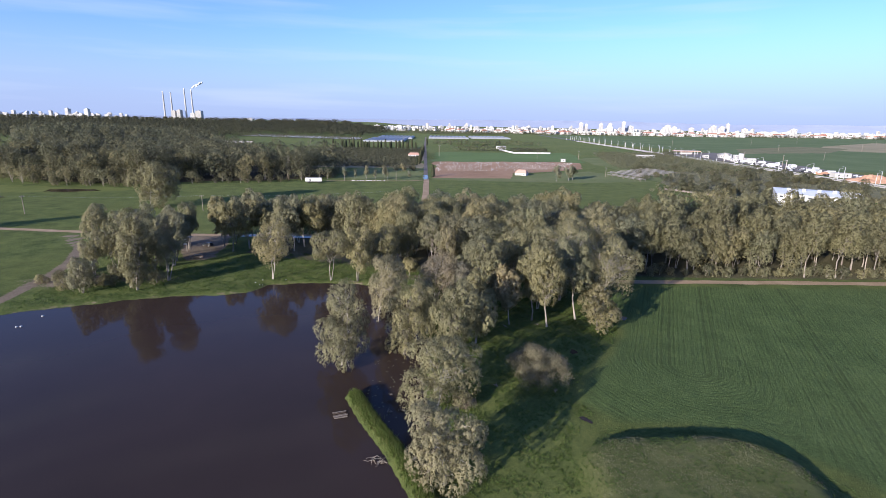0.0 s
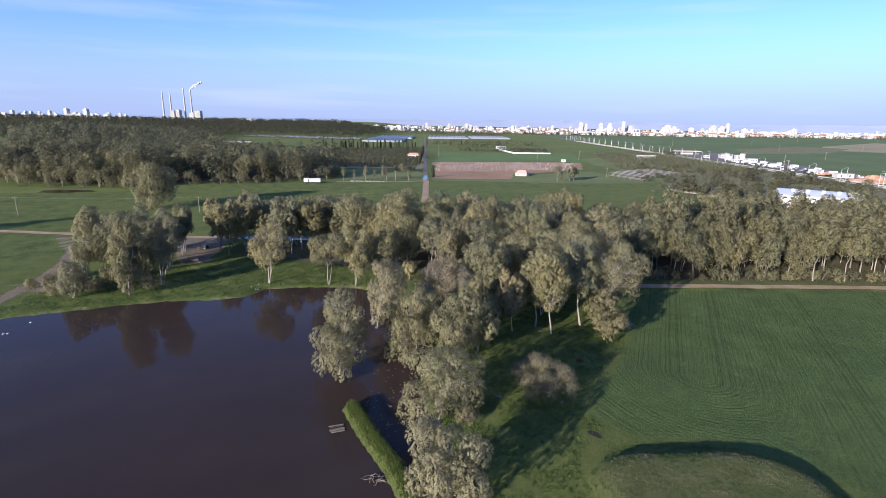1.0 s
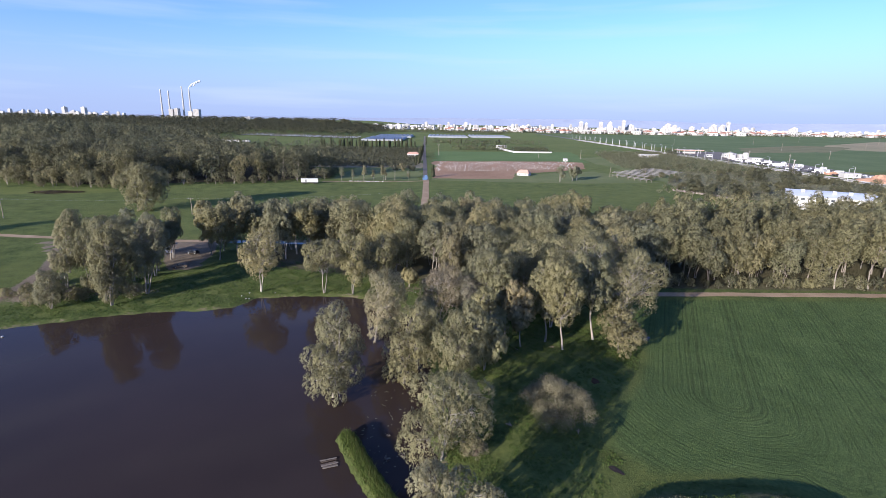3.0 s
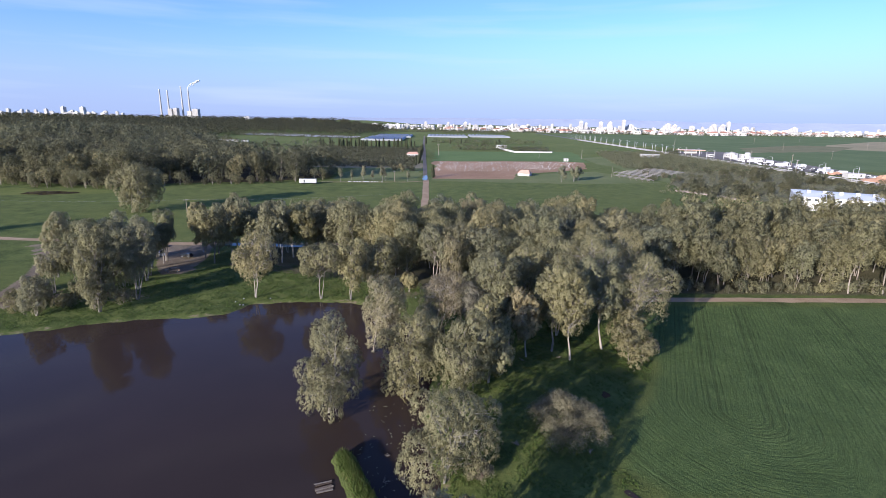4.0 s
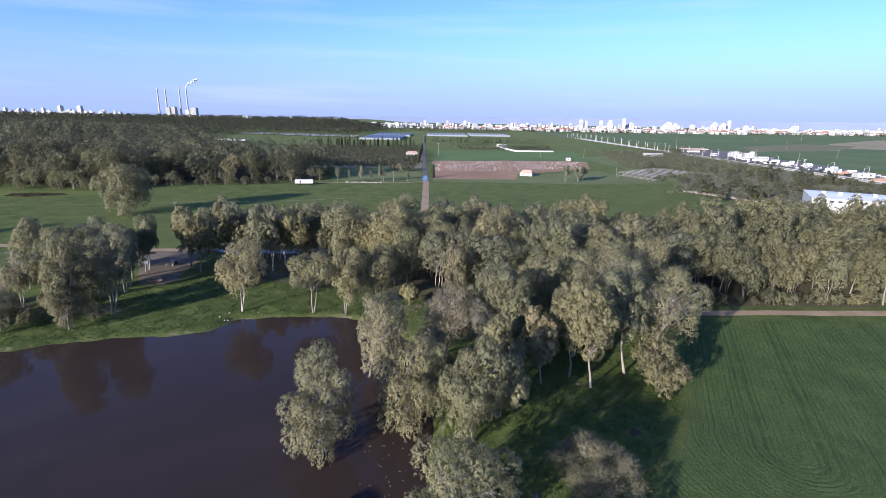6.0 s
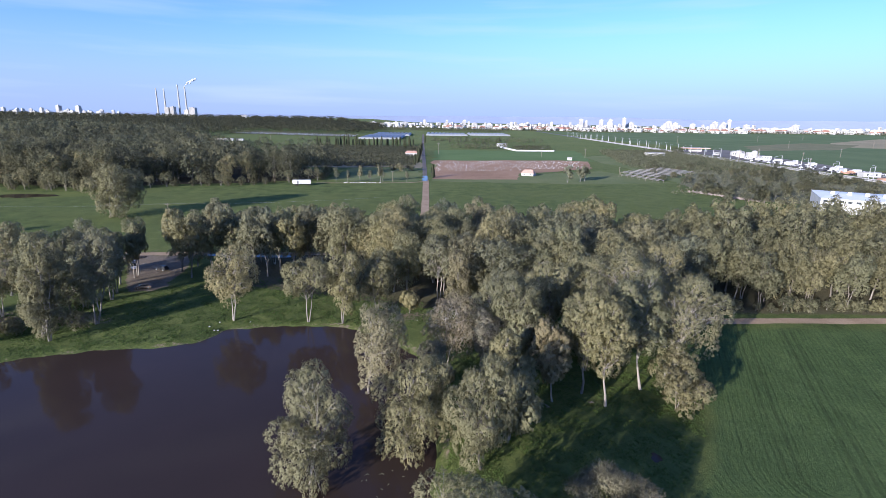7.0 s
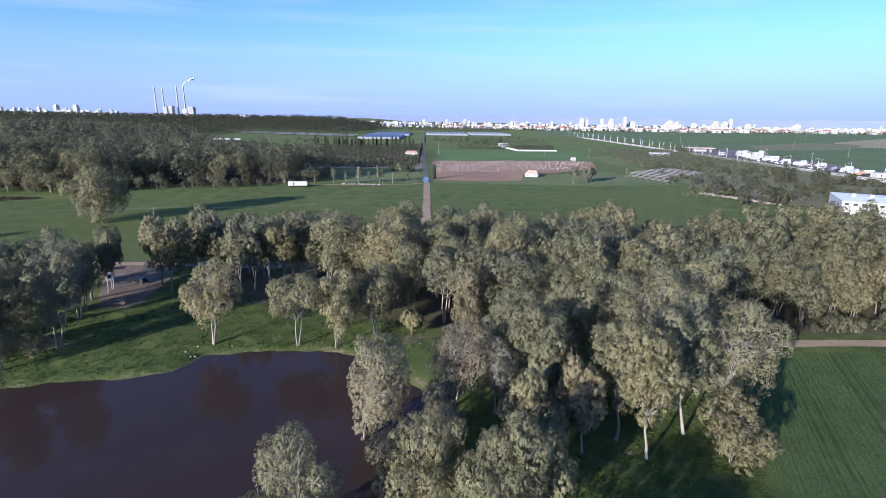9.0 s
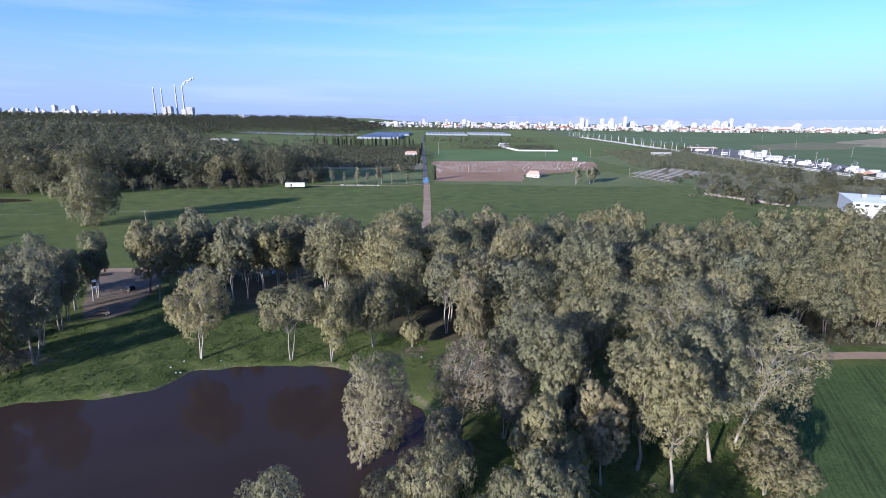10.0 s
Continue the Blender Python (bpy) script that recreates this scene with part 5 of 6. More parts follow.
for x, y, s in ((-116, 262, 0.9), (376, 520, 1.6), (378, 640, 1.7), (440, 700, 1.5), (434, 610, 1.6), (600, 760, 1.3), (690, 1000, 1.4), (820, 1300, 1.5), (900, 1050, 1.4), (1080, 1500, 1.6), (1250, 1420, 1.5),
                (560, 1180, 1.5), (150, 700, 1.2), (205, 690, 1.2), (14, 720, 1.6), (-60, 1090, 1.5), (-230, 980, 1.5), (-300, 1010, 1.5), (170, 470, 0.9), (195, 452, 0.9), (-24, 415, 0.9)):
    copy_thing(pole, Matrix.LocRotScale((x, y, 0.5), Euler((0, 0, 0.6)), (s, s, s)))


def cable(points, sag, name="power_cable", label="thin pale overhead power cable"):
    t = Shape()
    for a, b in zip(points, points[1:]):
        a, b = np.array(a, float), np.array(b, float)
        f = np.linspace(0, 1, 12)[:, None]
        p = a * (1 - f) + b * f
        p[:, 2] -= sag * 4 * (f * (1 - f))[:, 0]
        t.tube(p, [0.007] * 12, 4)
    return tagged(t.part(name, M_STEEL, None), label, "cable")


for off in (0.0, 0.9):
    cable([(-330, 232 + off, 10.6), (-198, 246 + off, 9.6), (-116, 262 + off, 8.7), (-20, 280 + off, 9.9)], 0.9)

def barrier(x):
    root = thing("crash_barrier", "long pale concrete crash barrier along the main road", "barrier", "crash barriers")
    for k in range(40):
        bm = bmesh.new()
        box(bm, x - 0.3, 410 + 24 * k, 0.4, x + 0.3, 433.4 + 24 * k, 1.6)
        part("segment", bm, 0, M_CONCRETE, root)


barrier(386.8)
barrier(397.5)
strip("road", [(-80, 404.5), (-40, 408), (-12, 412), (-1, 420)], 2.4, 0.1, M_DIRT, "narrow pale track along a field's edge")

# the filling station, yard buildings and sheds beyond the road
def canopy_station(x, y, w, d, turn):
    root = thing("filling_station", "open filling station canopy with a pinkish roof edge", "filling station", "", "", pose(x, y, 0.5, 0, 0, turn))
    bm = bmesh.new()
    box(bm, -w / 2, -d / 2, 5.0, w / 2, d / 2, 6.0)
    part("roof", bm, 0, M_PINKROOF, root)
    bm = bmesh.new()
    box(bm, -w / 2 + 0.6, -d / 2 + 0.6, 6.0, w / 2 - 0.6, d / 2 - 0.6, 6.25)
    part("roof_deck", bm, 0, M_CONCRETE, root)
    for k in range(5):
        for sy in (-0.3, 0.3):
            bm = bmesh.new()
            rod(bm, (w * (k - 2) / 5, d * sy, -0.3), (w * (k - 2) / 5, d * sy, 5.0), 0.3, 0.3)
            part("post", bm, 0, M_STEEL, root)
    bm = bmesh.new()
    box(bm, -w * 0.2, d * 0.1, -0.3, w * 0.25, d * 0.45, 4.2)
    part("kiosk", bm, 0, M_PLASTER, root)


def tank(x, y, r, h):
    root = thing("storage_tank", "white cylindrical storage tank with a shallow cone roof", "tank", "storage tanks", "", pose(x, y, 0.5))
    bm = bmesh.new()
    rod(bm, (0, 0, -0.3), (0, 0, h), r, r, 20)
    part("shell", bm, 0, M_PLASTER, root)
    bm = bmesh.new()
    rod(bm, (0, 0, h), (0, 0, h + r * 0.25), r * 1.02, 0.2, 20)
    part("roof", bm, 0, M_CONCRETE, root)
    bm = bmesh.new()
    for k in (-0.25, 0.25):
        rod(bm, (k, -r - 0.15, 0), (k, -r - 0.15, h + 0.8), 0.05, 0.05, 5)
    part("ladder", bm, 0, M_STEEL, root)


canopy_station(436, 858, 42, 14, -8)
for x, y, r, h in ((441, 745, 4.0, 8.5), (450, 752, 3.2, 7), (436, 728, 3.0, 6), (459, 738, 3.6, 9), (447, 730, 2.4, 5)):
    tank(x, y, r, h)
for x, y, w, d, h in ((452, 772, 12, 9, 5), (462, 752, 10, 8, 6), (430, 705, 9, 6, 3.6), (470, 800, 11, 9, 5), (446, 694, 12, 8, 5), (455, 716, 8, 7, 4), (428, 780, 7, 6, 3.6)):
    house(x, y, w, d, h, 0, -12, "white flat-roofed roadside building", windows=4, group="roadside buildings", name="roadside_building", roof=M_YARD if int(x) % 2 else M_CONCRETE)
house(404 + 14, 498, 16, 8, 4.2, 0, -5, "small white roadside shed", windows=2, name="roadside_building")
house(318, 700 + 40, 26, 8, 4.5, 0, 6, "long low white shed beside the road", windows=5, name="shed")


M_ROOFWHITE = surface("white_roof_sheet", (0.74, 0.74, 0.73), (0.86, 0.86, 0.84), 0.1, 0.55, 0.1)


def hall():
    root = thing("warehouse", "large white warehouse with a pale flat roof", "building", "", "", pose(254, 311, 0.5, 0, 0, -30))
    w, d, h = 46, 38, 8.2
    bm = bmesh.new()
    box(bm, -w / 2, -d / 2, -0.5, w / 2, d / 2, h)
    part("wall", bm, 0, M_WHITE, root)
    bm = gabled(w, d, h, 1.0, 0.5)
    part("roof", bm, 0, M_ROOFWHITE, root)
    for k in range(12):
        bm = bmesh.new()
        x = -w / 2 + 1.2 + k * 3.7
        box(bm, x, -d / 2 - 0.08, 5.9, x + 2.0, -d / 2 + 0.1, 7.1)
        part("window", bm, 0, M_GLASSY, root)
    for k in range(5):
        bm = bmesh.new()
        box(bm, -17 + k * 8, -4, h + 0.8, -15 + k * 8, -2, h + 2.4)
        part("roof_vent", bm, 0, M_STEEL, root)


hall()


def truck(x, y, turn, length, first=None):
    root = thing("parked_truck", "white box truck parked in a yard", "truck", "parked trucks", "", pose(x, y, 0.58, 0, 0, turn))
    bm = bmesh.new()
    box(bm, -length / 2, -1.25, 1.1, length / 2 - 2.4, 1.25, 3.9)
    part("cargo_box", bm, 0, M_WHITE, root)
    bm = bmesh.new()
    vs = box(bm, length / 2 - 2.2, -1.2, 0.7, length / 2, 1.2, 3.1)
    bmesh.ops.bevel(bm, geom=bm.edges[:], offset=0.2, segments=1, affect="EDGES")
    part("cab", bm, 0, M_CARWHITE, root)
    for wx in (-length / 2 + 1.5, -length / 2 + 2.7, length / 2 - 1.2):
        for sy in (-1.1, 1.1):
            bm = bmesh.new()
            rod(bm, (wx, sy - 0.15, 0.5), (wx, sy + 0.15, 0.5), 0.5, 0.5, 12)
            part("wheel", bm, 0, M_TYRE, root)
    return root


tk = truck(432, 620, 95, 10)
for k in range(14):
    copy_thing(tk, pose(418 + rt.uniform(0, 34), 510 + rt.uniform(0, 175), 0.58, 0, 0, rt.choice((5, 95, 80, 175)) + rt.uniform(-8, 8)))


def trailer():
    root = thing("box_trailer", "long white box trailer parked at a field's edge", "trailer", "", "", pose(-87, 391, 0.5, 0, 0, 7))
    bm = bmesh.new()
    box(bm, -6.3, -1.3, 1.1, 6.3, 1.3, 3.9)
    bmesh.ops.bevel(bm, geom=bm.edges[:], offset=0.08, segments=1, affect="EDGES")
    part("cargo_box", bm, 0, M_WHITE, root)
    bm = bmesh.new()
    box(bm, -6.0, -1.0, 0.85, 6.0, 1.0, 1.1)
    part("chassis", bm, 0, M_TYRE, root)
    bm = bmesh.new()
    box(bm, -3.0, -1.34, 1.3, -2.1, -1.2, 3.2)
    part("door", bm, 0, M_GLASSY, root)
    for wx in (-4.2, -3.0, 3.6, 4.8):
        for sy in (-1.05, 1.05):
            bm = bmesh.new()
            rod(bm, (wx, sy - 0.16, 0.45), (wx, sy + 0.16, 0.45), 0.5, 0.5, 14)
            part("wheel", bm, 0, M_TYRE, root)


trailer()
rb = random.Random(2)
for k in range(12):
    x = -60 + 26 * k / 11 + rb.uniform(-0.7, 0.7)
    bm = bmesh.new()
    box(bm, -0.6, -0.3, -0.1, 0.6, 0.3, 0.5)
    bmesh.ops.bevel(bm, geom=bm.edges[:], offset=0.08, segments=1, affect="EDGES")
    b = part("concrete_block", bm, 0, M_WHITE)
    tagged(b, "white concrete block in a line along the track", "concrete block", "concrete blocks")
    b.matrix_basis = pose(x, 408.5 + rb.uniform(-0.4, 0.4), 0.5, 0, 0, rb.uniform(-15, 15))


def heap(name, x, y, rx, ry, h, material, label, category, seed):
    bm = bmesh.new()
    bmesh.ops.create_grid(bm, x_segments=28, y_segments=28, size=1)
    for v in bm.verts:
        r = math.hypot(v.co.x, v.co.y)
        n = noise.fractal((v.co + Vector((seed, 0, 0))) * 2.2, 1.0, 2.0, 4)
        z = max(0.0, 1 - r) ** 0.8 * (0.75 + 0.5 * n) * h - (0.4 if r > 0.98 else 0)
        v.co = Vector((v.co.x * rx, v.co.y * ry, z))
    ob = part(name, bm, 0, material)
    ob.matrix_basis = pose(x, y, 0.45)
    return tagged(ob, label, category)


heap("soil_heap", 418, 462, 22, 16, 9, M_SOIL, "big orange-brown heap of soil", "heap", 1)
heap("soil_heap", 436, 452, 14, 12, 6, M_SOIL, "orange-brown heap of soil", "heap", 4)
heap("soil_heap", 424, 530, 10, 9, 4, M_SOIL, "orange-brown heap of soil in a yard", "heap", 7)
rub = Shape()
rr = np.random.default_rng(4)
for k in range(240):
    f = rr.random()
    x, y = 190 + 24 * f + rr.normal() * 1.6, 382 - 44 * f + rr.normal() * 1.6
    s = 0.25 + 0.55 * rr.random()
    a = rr.random() * 6.28
    rub.tube([(x, y, 0.4), (x + 0.3 * s * math.cos(a), y + 0.3 * s * math.sin(a), 0.5 + s), (x + 0.4 * s, y, 0.6 + 1.25 * s)], [s, s * 0.85, s * 0.3], 5)
tagged(rub.part("rubble", M_STONE, None), "pale broken rubble heaped along a track", "rubble", "", "stuff")


def shade_frame(x, y, length, turn):
    root = thing("derelict_shed", "grey steel frame of a derelict shed", "shed frame", "shed frames", "", pose(x, y, 0.5, 0, 0, turn))
    for k in range(7):
        for sx in (-2.5, 2.5):
            bm = bmesh.new()
            yy = -length / 2 + length * k / 6
            rod(bm, (sx, yy, -0.2), (sx, yy, 2.0), 0.12, 0.12, 5)
            part("post", bm, 0, M_TIMBER, root)
    for sx in (-2.5, 0, 2.5):
        bm = bmesh.new()
        box(bm, sx - 0.35, -length / 2, 2.0 + (0.7 if sx == 0 else 0), sx + 0.35, length / 2, 2.25 + (0.7 if sx == 0 else 0))
        part("beam", bm, 0, M_SHED, root)
    return root


fr = shade_frame(182, 450, 44, 20)
for k in range(1, 9):
    copy_thing(fr, pose(182 + 7.5 * k, 450 + 6.5 * k + 16, 0.5, 0, 0, 20))


# ---- the near ground: reeds, weeds, bushes, puddles, wreckage, cars ----
def tufts(name, xy, count, low, high, width, material, label, category, seed, splay=0.5):
    """Upright blades in tufts, as one mass."""
    rng = np.random.default_rng(seed)
    x, y = xy
    n = len(x)
    z = land(x, y)
    p = np.repeat(np.stack((x, y, z), 1), count, 0)
    p[:, :2] += rng.normal(size=(n * count, 2)) * 0.14
    p[:, 2] -= 0.05
    d = unit(np.stack((rng.normal(size=n * count) * splay, rng.normal(size=n * count) * splay, np.ones(n * count)), 1))
    side = unit(np.cross(d, rng.normal(size=(n * count, 3))))
    h = low + (high - low) * rng.random(n * count)
    sh = Shape()
    sh.sprays(p, d, side, h, h * width)
    return tagged(sh.part(name, material, None), label, category, "", "stuff")


def scatter(rng, ring, count, keep=None):
    xs, ys = [p[0] for p in ring], [p[1] for p in ring]
    x, y = rng.uniform(min(xs), max(xs), count), rng.uniform(min(ys), max(ys), count)
    ok = (ring_distance(x, y, ring) < 0) & (ring_distance(x, y, LAKE) > 0.8)
    if keep is not None:
        ok &= keep(x, y)
    return x[ok], y[ok]


nr = np.random.default_rng(77)
EAST = [(9, 45), (30, 45), (30, 62), (36, 70), (34, 76), (40, 86), (48, 96), (54, 108), (58, 122), (50, 128), (20, 128), (6, 122), (6, 80)]
clump = lambda x, y: waves(x, y, 1.1) + 0.6 * waves(y, x, 0.37) > -0.25
tufts("weeds", scatter(nr, EAST, 38000, clump), 3, 0.12, 0.36, 0.75, M_WEED, "leafy green weeds and grass in clumps", "weeds", 1, 0.9)
tufts("weeds", scatter(nr, [(-108, 118), (-80, 126), (-48, 136), (-40, 144), (-8, 144), (4, 140), (4, 160), (-20, 165), (-40, 178), (-66, 176), (-72, 165), (-100, 150)], 26000, clump), 3, 0.14, 0.42, 0.75, M_WEED, "leafy green weeds on the shore meadow", "weeds", 2, 0.9)
tufts("weeds", scatter(nr, [(33, 38), (62, 38), (66, 52), (56, 64), (38, 64), (30, 55)], 9000, lambda x, y: waves(x, y, 2.6) > -0.2), 4, 0.12, 0.34, 0.14, M_TWIG, "dry brown weeds on an earth mound", "weeds", 3, 0.7)
tufts("weeds", scatter(nr, [(30, 38), (64, 38), (68, 52), (57, 66), (37, 66), (28, 55)], 9000, clump), 3, 0.1, 0.3, 0.8, M_WEED, "green weeds creeping over an earth mound", "weeds", 13, 0.9)
lv = np.array(LEVEE)
k = nr.random(5200) * 3.99
i = k.astype(int)
f = (k - i)[:, None]
lp = lv[i] * (1 - f) + lv[np.minimum(i + 1, 4)] * f + nr.normal(size=(5200, 2)) * 0.5
tufts("reeds", (lp[:, 0], lp[:, 1]), 3, 0.35, 1.05, 0.16, M_REED, "tall bright green reeds on a narrow bank", "reeds", 4, 0.45)
sx, sy = scatter(nr, [(-118, 100), (-80, 118), (-44, 132), (-34, 140), (0, 136), (4, 150), (-30, 152), (-50, 146), (-110, 132)], 9000, lambda x, y: ring_distance(x, y, LAKE) < 4.0)
tufts("shore_grass", (sx, sy), 3, 0.2, 0.6, 0.3, M_WEED, "green grass fringing the water", "grass", 5, 0.7)
wx_, wy_ = nr.uniform(-4, 8, 150), nr.uniform(60, 92, 150)
flo = Shape()
for x, y in zip(wx_, wy_):
    if ring_distance(np.array([x]), np.array([y]), LAKE)[0] < -0.3 and land_at(x, y) < -0.1 and x > -6 + (77 - y) * 0.45:
        a = nr.random() * 6.28
        flo.sprays(np.array([[x, y, 0.02]]), np.array([[math.cos(a), math.sin(a), 0.02]]), np.array([[-math.sin(a), math.cos(a), 0]]), np.array([0.25 + 0.4 * nr.random()]), np.array([0.12 + 0.15 * nr.random()]))
tagged(flo.part("floating_debris", M_TWIG, None), "pale leaves and straw afloat on the water", "debris", "", "stuff")

# bushes
def twig_bush(seed, height, width, label, count=17000):
    """A leafless bush: stems that fan out into a haze of fine upright twigs."""
    rng = np.random.default_rng(seed)
    root = thing("bush", label, "bush")
    stems, twigs = Shape(), Shape()
    heads = []
    for k in range(46):
        a, u = rng.random() * 6.28, rng.random() ** 0.6
        tip = np.array([math.cos(a) * u * width * 0.46, math.sin(a) * u * width * 0.46, height * (0.88 - 0.5 * u * u) * (0.55 + 0.45 * rng.random())])
        mid = tip * np.array([0.45, 0.45, 0.6])
        stems.tube([(mid[0] * 0.2, mid[1] * 0.2, -0.2), mid, tip], [0.06, 0.04, 0.012], 4)
        heads.append((mid, tip))
    mid, tip = np.array([h[0] for h in heads]), np.array([h[1] for h in heads])
    k = rng.integers(len(heads), size=count)
    ball = unit(rng.normal(size=(count, 3)) + np.array([0, 0, 0.35]))
    p = tip[k] + ball * (width * 0.13 * (0.35 + 0.65 * rng.random(count)))[:, None]
    d = unit(ball * 0.6 + unit(tip[k]) * 0.4 + np.array([0, 0, 0.25]) + rng.normal(size=(count, 3)) * 0.5)
    p[:, 2] = np.maximum(p[:, 2], 0.1)
    twigs.sprays(p, d, unit(np.cross(d, rng.normal(size=(count, 3)))), 0.16 + 0.26 * rng.random(count), 0.035 + 0.04 * rng.random(count), unit(ball + 0.3 * rng.normal(size=(count, 3))))
    stems.part("trunk", M_BARK_DARK, root)
    twigs.part("crown", M_BRUSH, root, "haze of fine bare twigs")
    return root


standing(twig_bush(70, 6.6, 12.5, "pale brown leafless bush in the meadow", 42000), 28.4, 80.5)
standing(twig_bush(71, 3.0, 4.0, "small brown leafless bush", 5000), 14.0, 71.5)
standing(gum_tree(72, 11.5, 9.5, (-0.8, 0), 0.0, 4, 50, 280, 0.5, 0.2, 0.8, M_LEAF_WOOD, None, "dense grey-green bushy tree at a field's edge", "tree", "", 0.14, "bushy_tree", 1.0, -0.25), 48.0, 105.5)
UNDER = [gum_tree(80 + i, h, w, bare=0.0, stems=4, lobes=16, sprays=70, size=0.6, fat=0.18, twigs=0, group="undergrowth", droop=0.25, leaf=lf, label=lab, category="bush", name="bush")
         for i, (h, w, lf, lab) in enumerate(((5, 5.5, M_LEAF_WOOD, "grey-green bush under the trees"), (3.4, 5, M_LEAF_WOOD, "olive bush under the trees"), (6.5, 5, M_LEAF_DARK, "dark bush under the trees")))]
ur = random.Random(6)
for k in range(78):
    if k < 40:
        x, y = 70 + 3.6 * k + ur.uniform(-1.5, 1.5), 153.2 + ur.uniform(-0.8, 2.5)
    elif k < 60:
        x, y = ur.uniform(10, 60), ur.uniform(126, 160)
    else:
        x, y = ur.uniform(-110, -74), ur.uniform(133, 150)
    sc = ur.uniform(0.55, 1.15)
    m = Matrix.LocRotScale((x, y, land_at(x, y)), Euler((0, 0, ur.uniform(0, 6))), (sc, sc, sc))
    if k < 3:
        UNDER[k].matrix_basis = m
    else:
        copy_thing(UNDER[ur.randrange(3)], m)


def puddle(x, y, rx, ry, turn, label="shallow muddy puddle in the grass"):
    n = 26
    rng = random.Random(int(x * 10))
    z = land_at(x, y) + 0.06
    pts = []
    for k in range(n):
        a = 6.283 * k / n
        r = 1 + 0.25 * math.sin(2 * a + x) + 0.18 * math.sin(3 * a + y) + rng.uniform(-0.08, 0.08)
        px, py = rx * r * math.cos(a), ry * r * math.sin(a)
        c, s_ = math.cos(turn), math.sin(turn)
        pts.append((x + px * c - py * s_, y + px * s_ + py * c))
    top = max(land_at(*q) for q in pts[::3])
    bm = bmesh.new()
    bm.faces.new([bm.verts.new((*q, min(z, top) + 0.05)) for q in pts])
    return tagged(part("puddle", bm, 0, M_WATER), label, "puddle", "puddles", "structure")


puddle(34.3, 68.2, 0.5, 1.2, 0.5)
puddle(38.5, 91.8, 0.7, 1.1, 0.3)
puddle(-54, 203.8, 9, 2.6, 0.03, "wide blue puddle across a dirt track")
puddle(-70, 204.5, 6, 1.8, 0.0, "wide blue puddle across a dirt track")
puddle(-96, 200, 3.5, 1.2, 0.4)
puddle(57.5, 114.5, 0.9, 1.5, 0.2)


def car(x, y, turn, kind, label, paint, length=4.3, height=1.5, name="car"):
    """A parked car: body shell, glasshouse, windows and wheels."""
    root = thing(name, label, "car", "", "", pose(x, y, land_at(x, y) + 0.05, 0, 0, turn))
    L, W, H = length / 2, 0.86, height
    van = kind == "van"
    lower = [(-L, 0.35), (-L, 0.85), (-L + 0.15, 0.95), (L - 1.1, 0.92), (L - 0.1, 0.72), (L, 0.5), (L - 0.05, 0.3)]
    cabin = [(-L + 0.1, 0.93), (-L + (0.15 if van else 0.55), H), (L - (1.5 if van else 2.0), H), (L - 1.0, 0.92)]

    def shell(profile, w, pinch=0.0):
        bm = bmesh.new()
        mid = sum(p[1] for p in profile) / len(profile)
        rows = [[bm.verts.new((px, sgn * (w - (pinch if pz > mid else 0)), pz)) for px, pz in profile] for sgn in (-1, 1)]
        n = len(profile)
        for k in range(n):
            bm.faces.new((rows[0][k], rows[0][(k + 1) % n], rows[1][(k + 1) % n], rows[1][k]))
        bm.faces.new(rows[0][::-1])
        bm.faces.new(rows[1])
        bmesh.ops.recalc_face_normals(bm, faces=bm.faces)
        bmesh.ops.bevel(bm, geom=bm.edges[:], offset=0.05, segments=2, affect="EDGES")
        return bm
    part("body", shell(lower, W), 0, paint, root)
    part("cabin", shell(cabin, W - 0.06, 0.12), 0, paint, root)
    for sgn in (-1, 1):
        bm = bmesh.new()
        a, b = -L + (0.5 if van else 0.75), L - 1.75
        vs = [bm.verts.new(p) for p in ((a, sgn * (W - 0.045), 1.0), (b + 0.5, sgn * (W - 0.045), 1.0), (b, sgn * (W - 0.155), H - 0.12), (a + 0.1, sgn * (W - 0.155), H - 0.12))]
        bm.faces.new(vs)
        bmesh.ops.solidify(bm, geom=bm.faces[:], thickness=0.02)
        part("window", bm, 0, M_GLASSY, root)
    bm = bmesh.new()
    x0, x1 = L - 1.0, L - (1.5 if van else 2.0)
    vs = [bm.verts.new(p) for p in ((x0 + 0.02, -0.7, 0.98), (x0 + 0.02, 0.7, 0.98), (x1 + 0.06, 0.6, H - 0.06), (x1 + 0.06, -0.6, H - 0.06))]
    bm.faces.new(vs)
    bmesh.ops.solidify(bm, geom=bm.faces[:], thickness=0.02)
    part("windscreen", bm, 0, M_GLASSY, root)
    for wx in (-L + 0.8, L - 0.85):
        for sy_ in (-0.78, 0.78):
            bm = bmesh.new()
            rod(bm, (wx, sy_ - 0.1, 0.31), (wx, sy_ + 0.1, 0.31), 0.31, 0.31, 16)
            wheel = part("wheel", bm, 0, M_TYRE, root)
            bm = bmesh.new()
            rod(bm, (wx, sy_ - 0.11, 0.31), (wx, sy_ + 0.11, 0.31), 0.18, 0.18, 12)
            part("rim", bm, 0, M_STEEL, wheel)
    for sy_ in (-0.6, 0.6):
        bm = bmesh.new()
        box(bm, L - 0.06, sy_ - 0.16, 0.58, L + 0.02, sy_ + 0.16, 0.72)
        part("headlight", bm, 0, M_STEEL, root)
    return root


LOT = [car(430, 560, 80, "car", lab, paint) for lab, paint in (("white car parked in a roadside lot", M_CARWHITE), ("dark car parked in a roadside lot", M_CARBLACK), ("silver car parked in a roadside lot", M_STEEL))]
lot = random.Random(15)
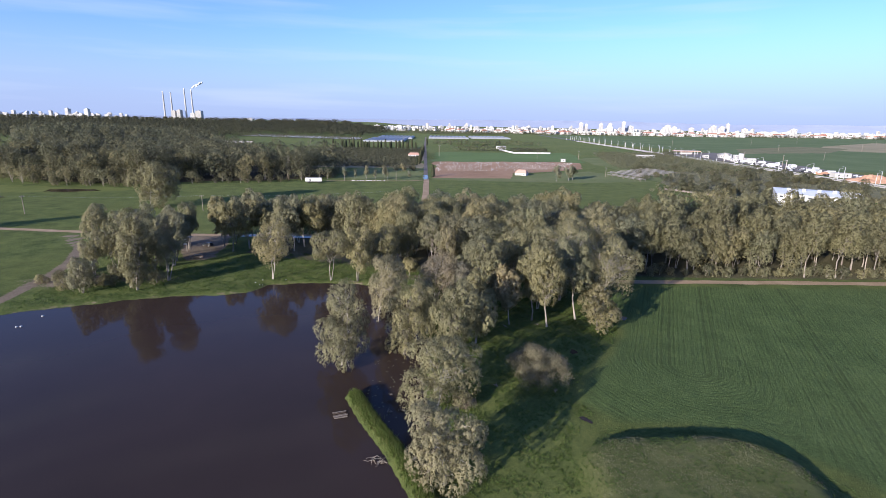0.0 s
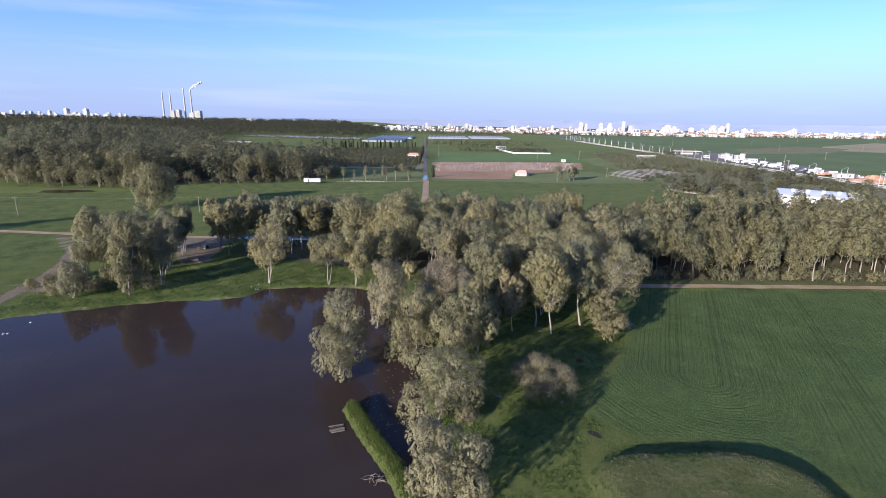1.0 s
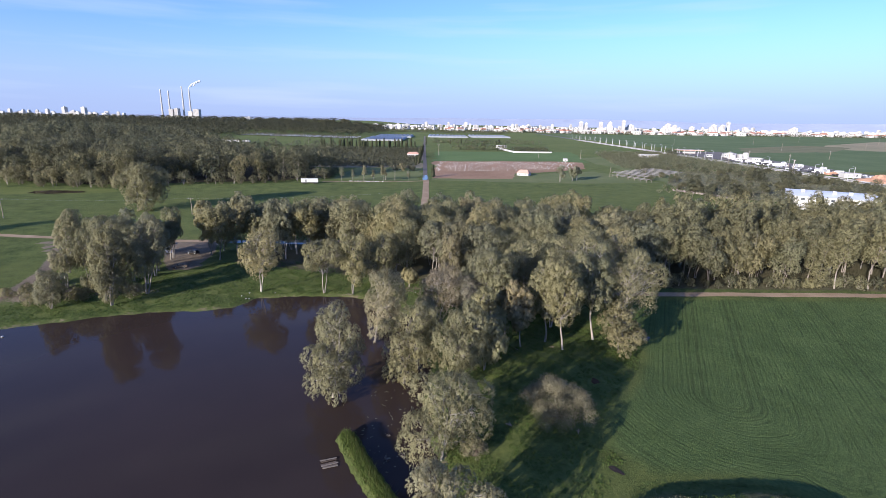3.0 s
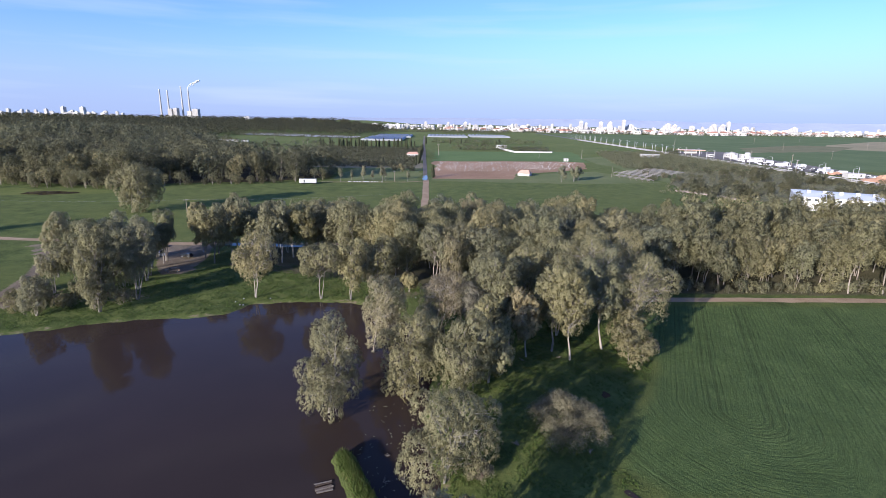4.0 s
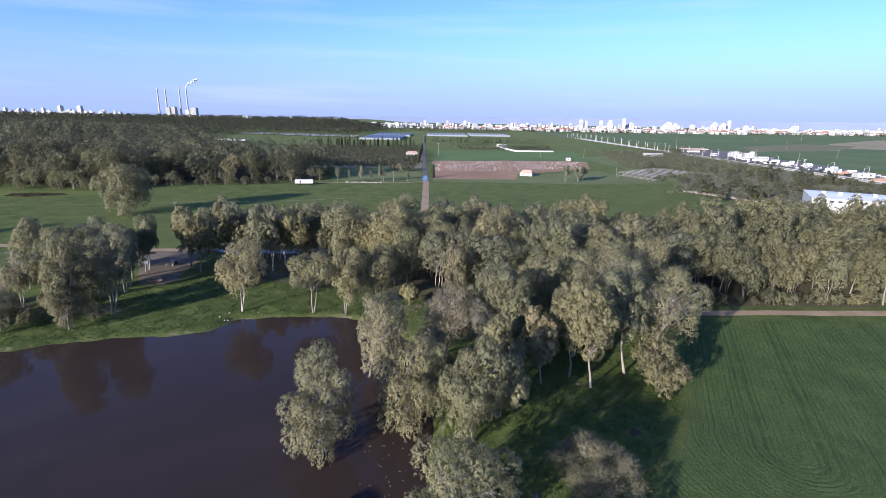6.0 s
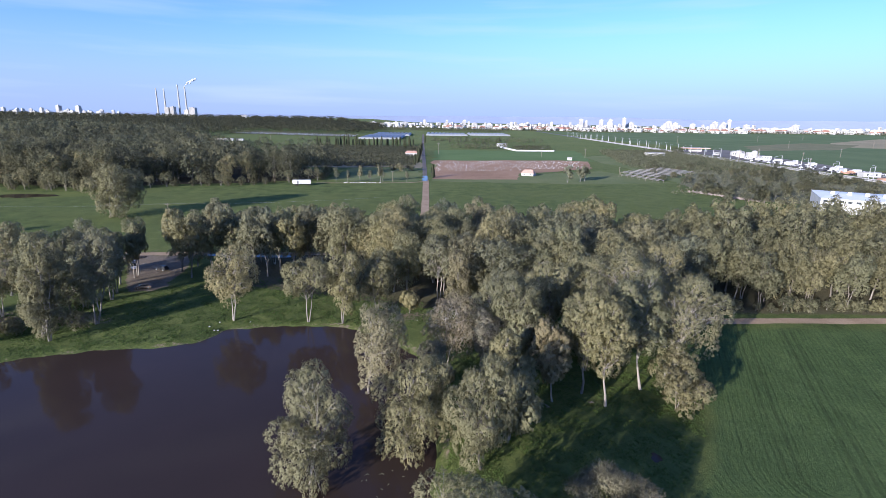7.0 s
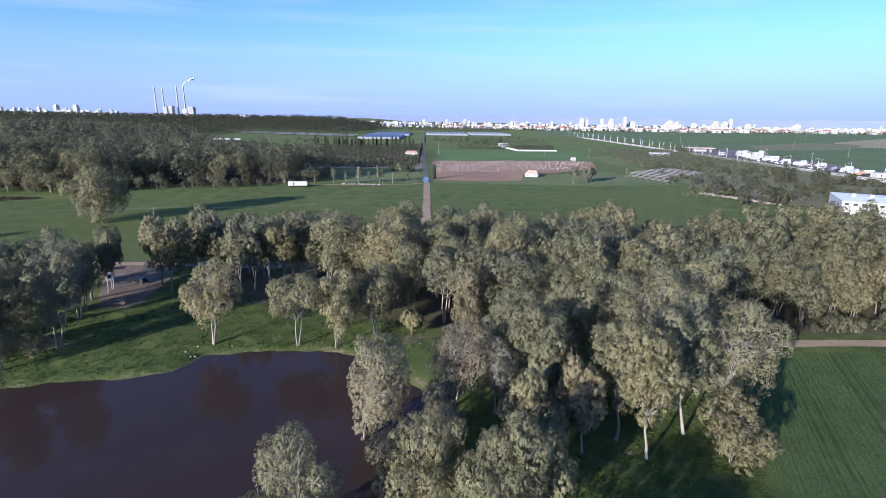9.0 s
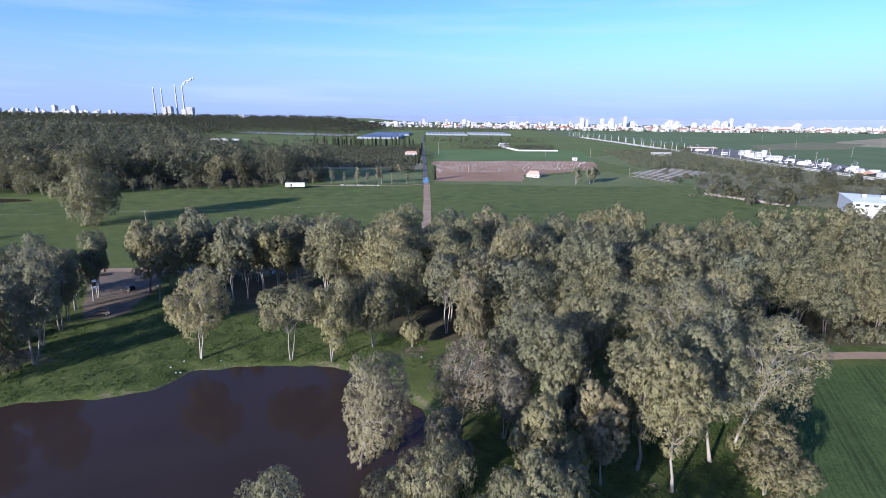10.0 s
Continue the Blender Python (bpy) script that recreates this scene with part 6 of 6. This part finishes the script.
for k in range(66):
    row = k % 6
    m = pose(414 + 6.2 * row + lot.uniform(-0.6, 0.6), 500 + 17 * (k // 6) + lot.uniform(-5, 5), 0.62, 0, 0, 88 + lot.uniform(-8, 8))
    if k < 3:
        LOT[k].matrix_basis = m
    else:
        copy_thing(LOT[lot.choice((0, 0, 0, 1, 2, 2))], m)
car(-90.2, 187.5, -58, "van", "white van parked on a dirt clearing", M_CARWHITE, 4.8, 2.1, "van")
car(-76.5, 168, 200, "car", "rusty brown car wreck on the grass", M_RUST, 4.3, 1.4, "car_wreck")
car(-80.5, 186, 160, "car", "black car parked in tree shade", M_CARBLACK, 4.3, 1.45)


def raft():
    root = thing("raft", "small raft of grey planks afloat by the bank", "raft", "", "", pose(-7.6, 71.0, 0.05, 2, 3, 25))
    wob = random.Random(9)
    for k in range(7):
        if k == 4:
            continue
        bm = bmesh.new()
        box(bm, -1.1 + wob.uniform(-0.25, 0.1), -0.98 + k * 0.29, 0.06 + wob.uniform(0, 0.03), 1.1 + wob.uniform(-0.1, 0.25), -0.78 + k * 0.29, 0.12 + wob.uniform(0, 0.03), Matrix.Rotation(wob.uniform(-0.05, 0.05), 4, "Z"))
        part("plank", bm, 0, M_BARK_DARK if k % 2 else M_TIMBER, root)
    for y in (-0.7, 0.7):
        bm = bmesh.new()
        rod(bm, (-1.0, y, -0.02), (1.0, y, -0.02), 0.1, 0.1, 8)
        part("float_log", bm, 0, M_BARK_DARK, root)


raft()


def snag(x, y, size, seed, label, upright=0.25, z=None):
    """A dead, bleached branch lying in the water or the grass."""
    rng = np.random.default_rng(seed)
    sh = Shape()
    b = rng.random() * 6.28
    stem = np.array([math.cos(b), math.sin(b), 0.08])
    for k in range(8):
        a = b + rng.normal() * 0.9 * (k > 0)
        d = np.array([math.cos(a), math.sin(a), upright * (0.4 + rng.random())])
        p0 = np.array([0.0, 0.0, 0.02]) + (0 if k == 0 else 0.5) * size * rng.random() * stem
        pts = [p0, p0 + d * size * 0.5 + rng.normal(size=3) * 0.1 * size, p0 + d * size * (0.8 + 0.4 * rng.random())]
        sh.tube(pts, [0.04 * size, 0.026 * size, 0.009 * size], 5)
    ob = sh.part("dead_branch", M_TIMBER, None, "", True)
    ob.matrix_basis = pose(x, y, max(land_at(x, y), 0) + 0.03)
    return tagged(ob, label, "branch", "dead branches")


for k, (x, y, sz) in enumerate(((-0.6, 59.9, 1.7), (0.2, 58.8, 1.4), (1.0, 78.0, 0.7), (0.4, 72.0, 0.9), (3.4, 72.0, 1.0), (-10.8, 88.6, 1.1), (-16, 144, 1.2))):
    snag(x, y, sz, 50 + k, "bleached dead branch lying in shallow water")
for k, (x, y, sz) in enumerate(((20.7, 78.2, 1.0), (31, 76, 0.9), (-98, 140, 1.6), (-94, 143, 1.5), (-88, 139, 1.4), (-102, 147, 1.5), (-84, 141, 1.3), (33.5, 106.5, 0.8), (26, 104.6, 0.9))):
    snag(x, y, sz, 70 + k, "fallen grey branch on the ground", 0.3)
sack_rng = random.Random(3)
for x, y in ((-44.6, 139.6), (-43.9, 139.9), (-46.5, 141.5), (-45.2, 144.2), (2.5, 146), (-38, 144.5), (-91.8, 107.2), (-90.9, 107.5), (-90.7, 114.1)):
    bm = bmesh.new()
    bmesh.ops.create_icosphere(bm, subdivisions=2, radius=0.28 if x < -80 else 0.2)
    for v in bm.verts:
        v.co *= 1 + 0.35 * noise.noise(v.co * 3 + Vector((x, y, 0)))
        v.co.z *= 0.65
    b = part("plastic_bag", bm, 0, M_WHITE, None, "", True)
    b.matrix_basis = pose(x, y, max(land_at(x, y), 0) + 0.08, 0, 0, sack_rng.uniform(0, 90))
    tagged(b, "white plastic bag lying at the water's edge", "litter", "litter on the shore")
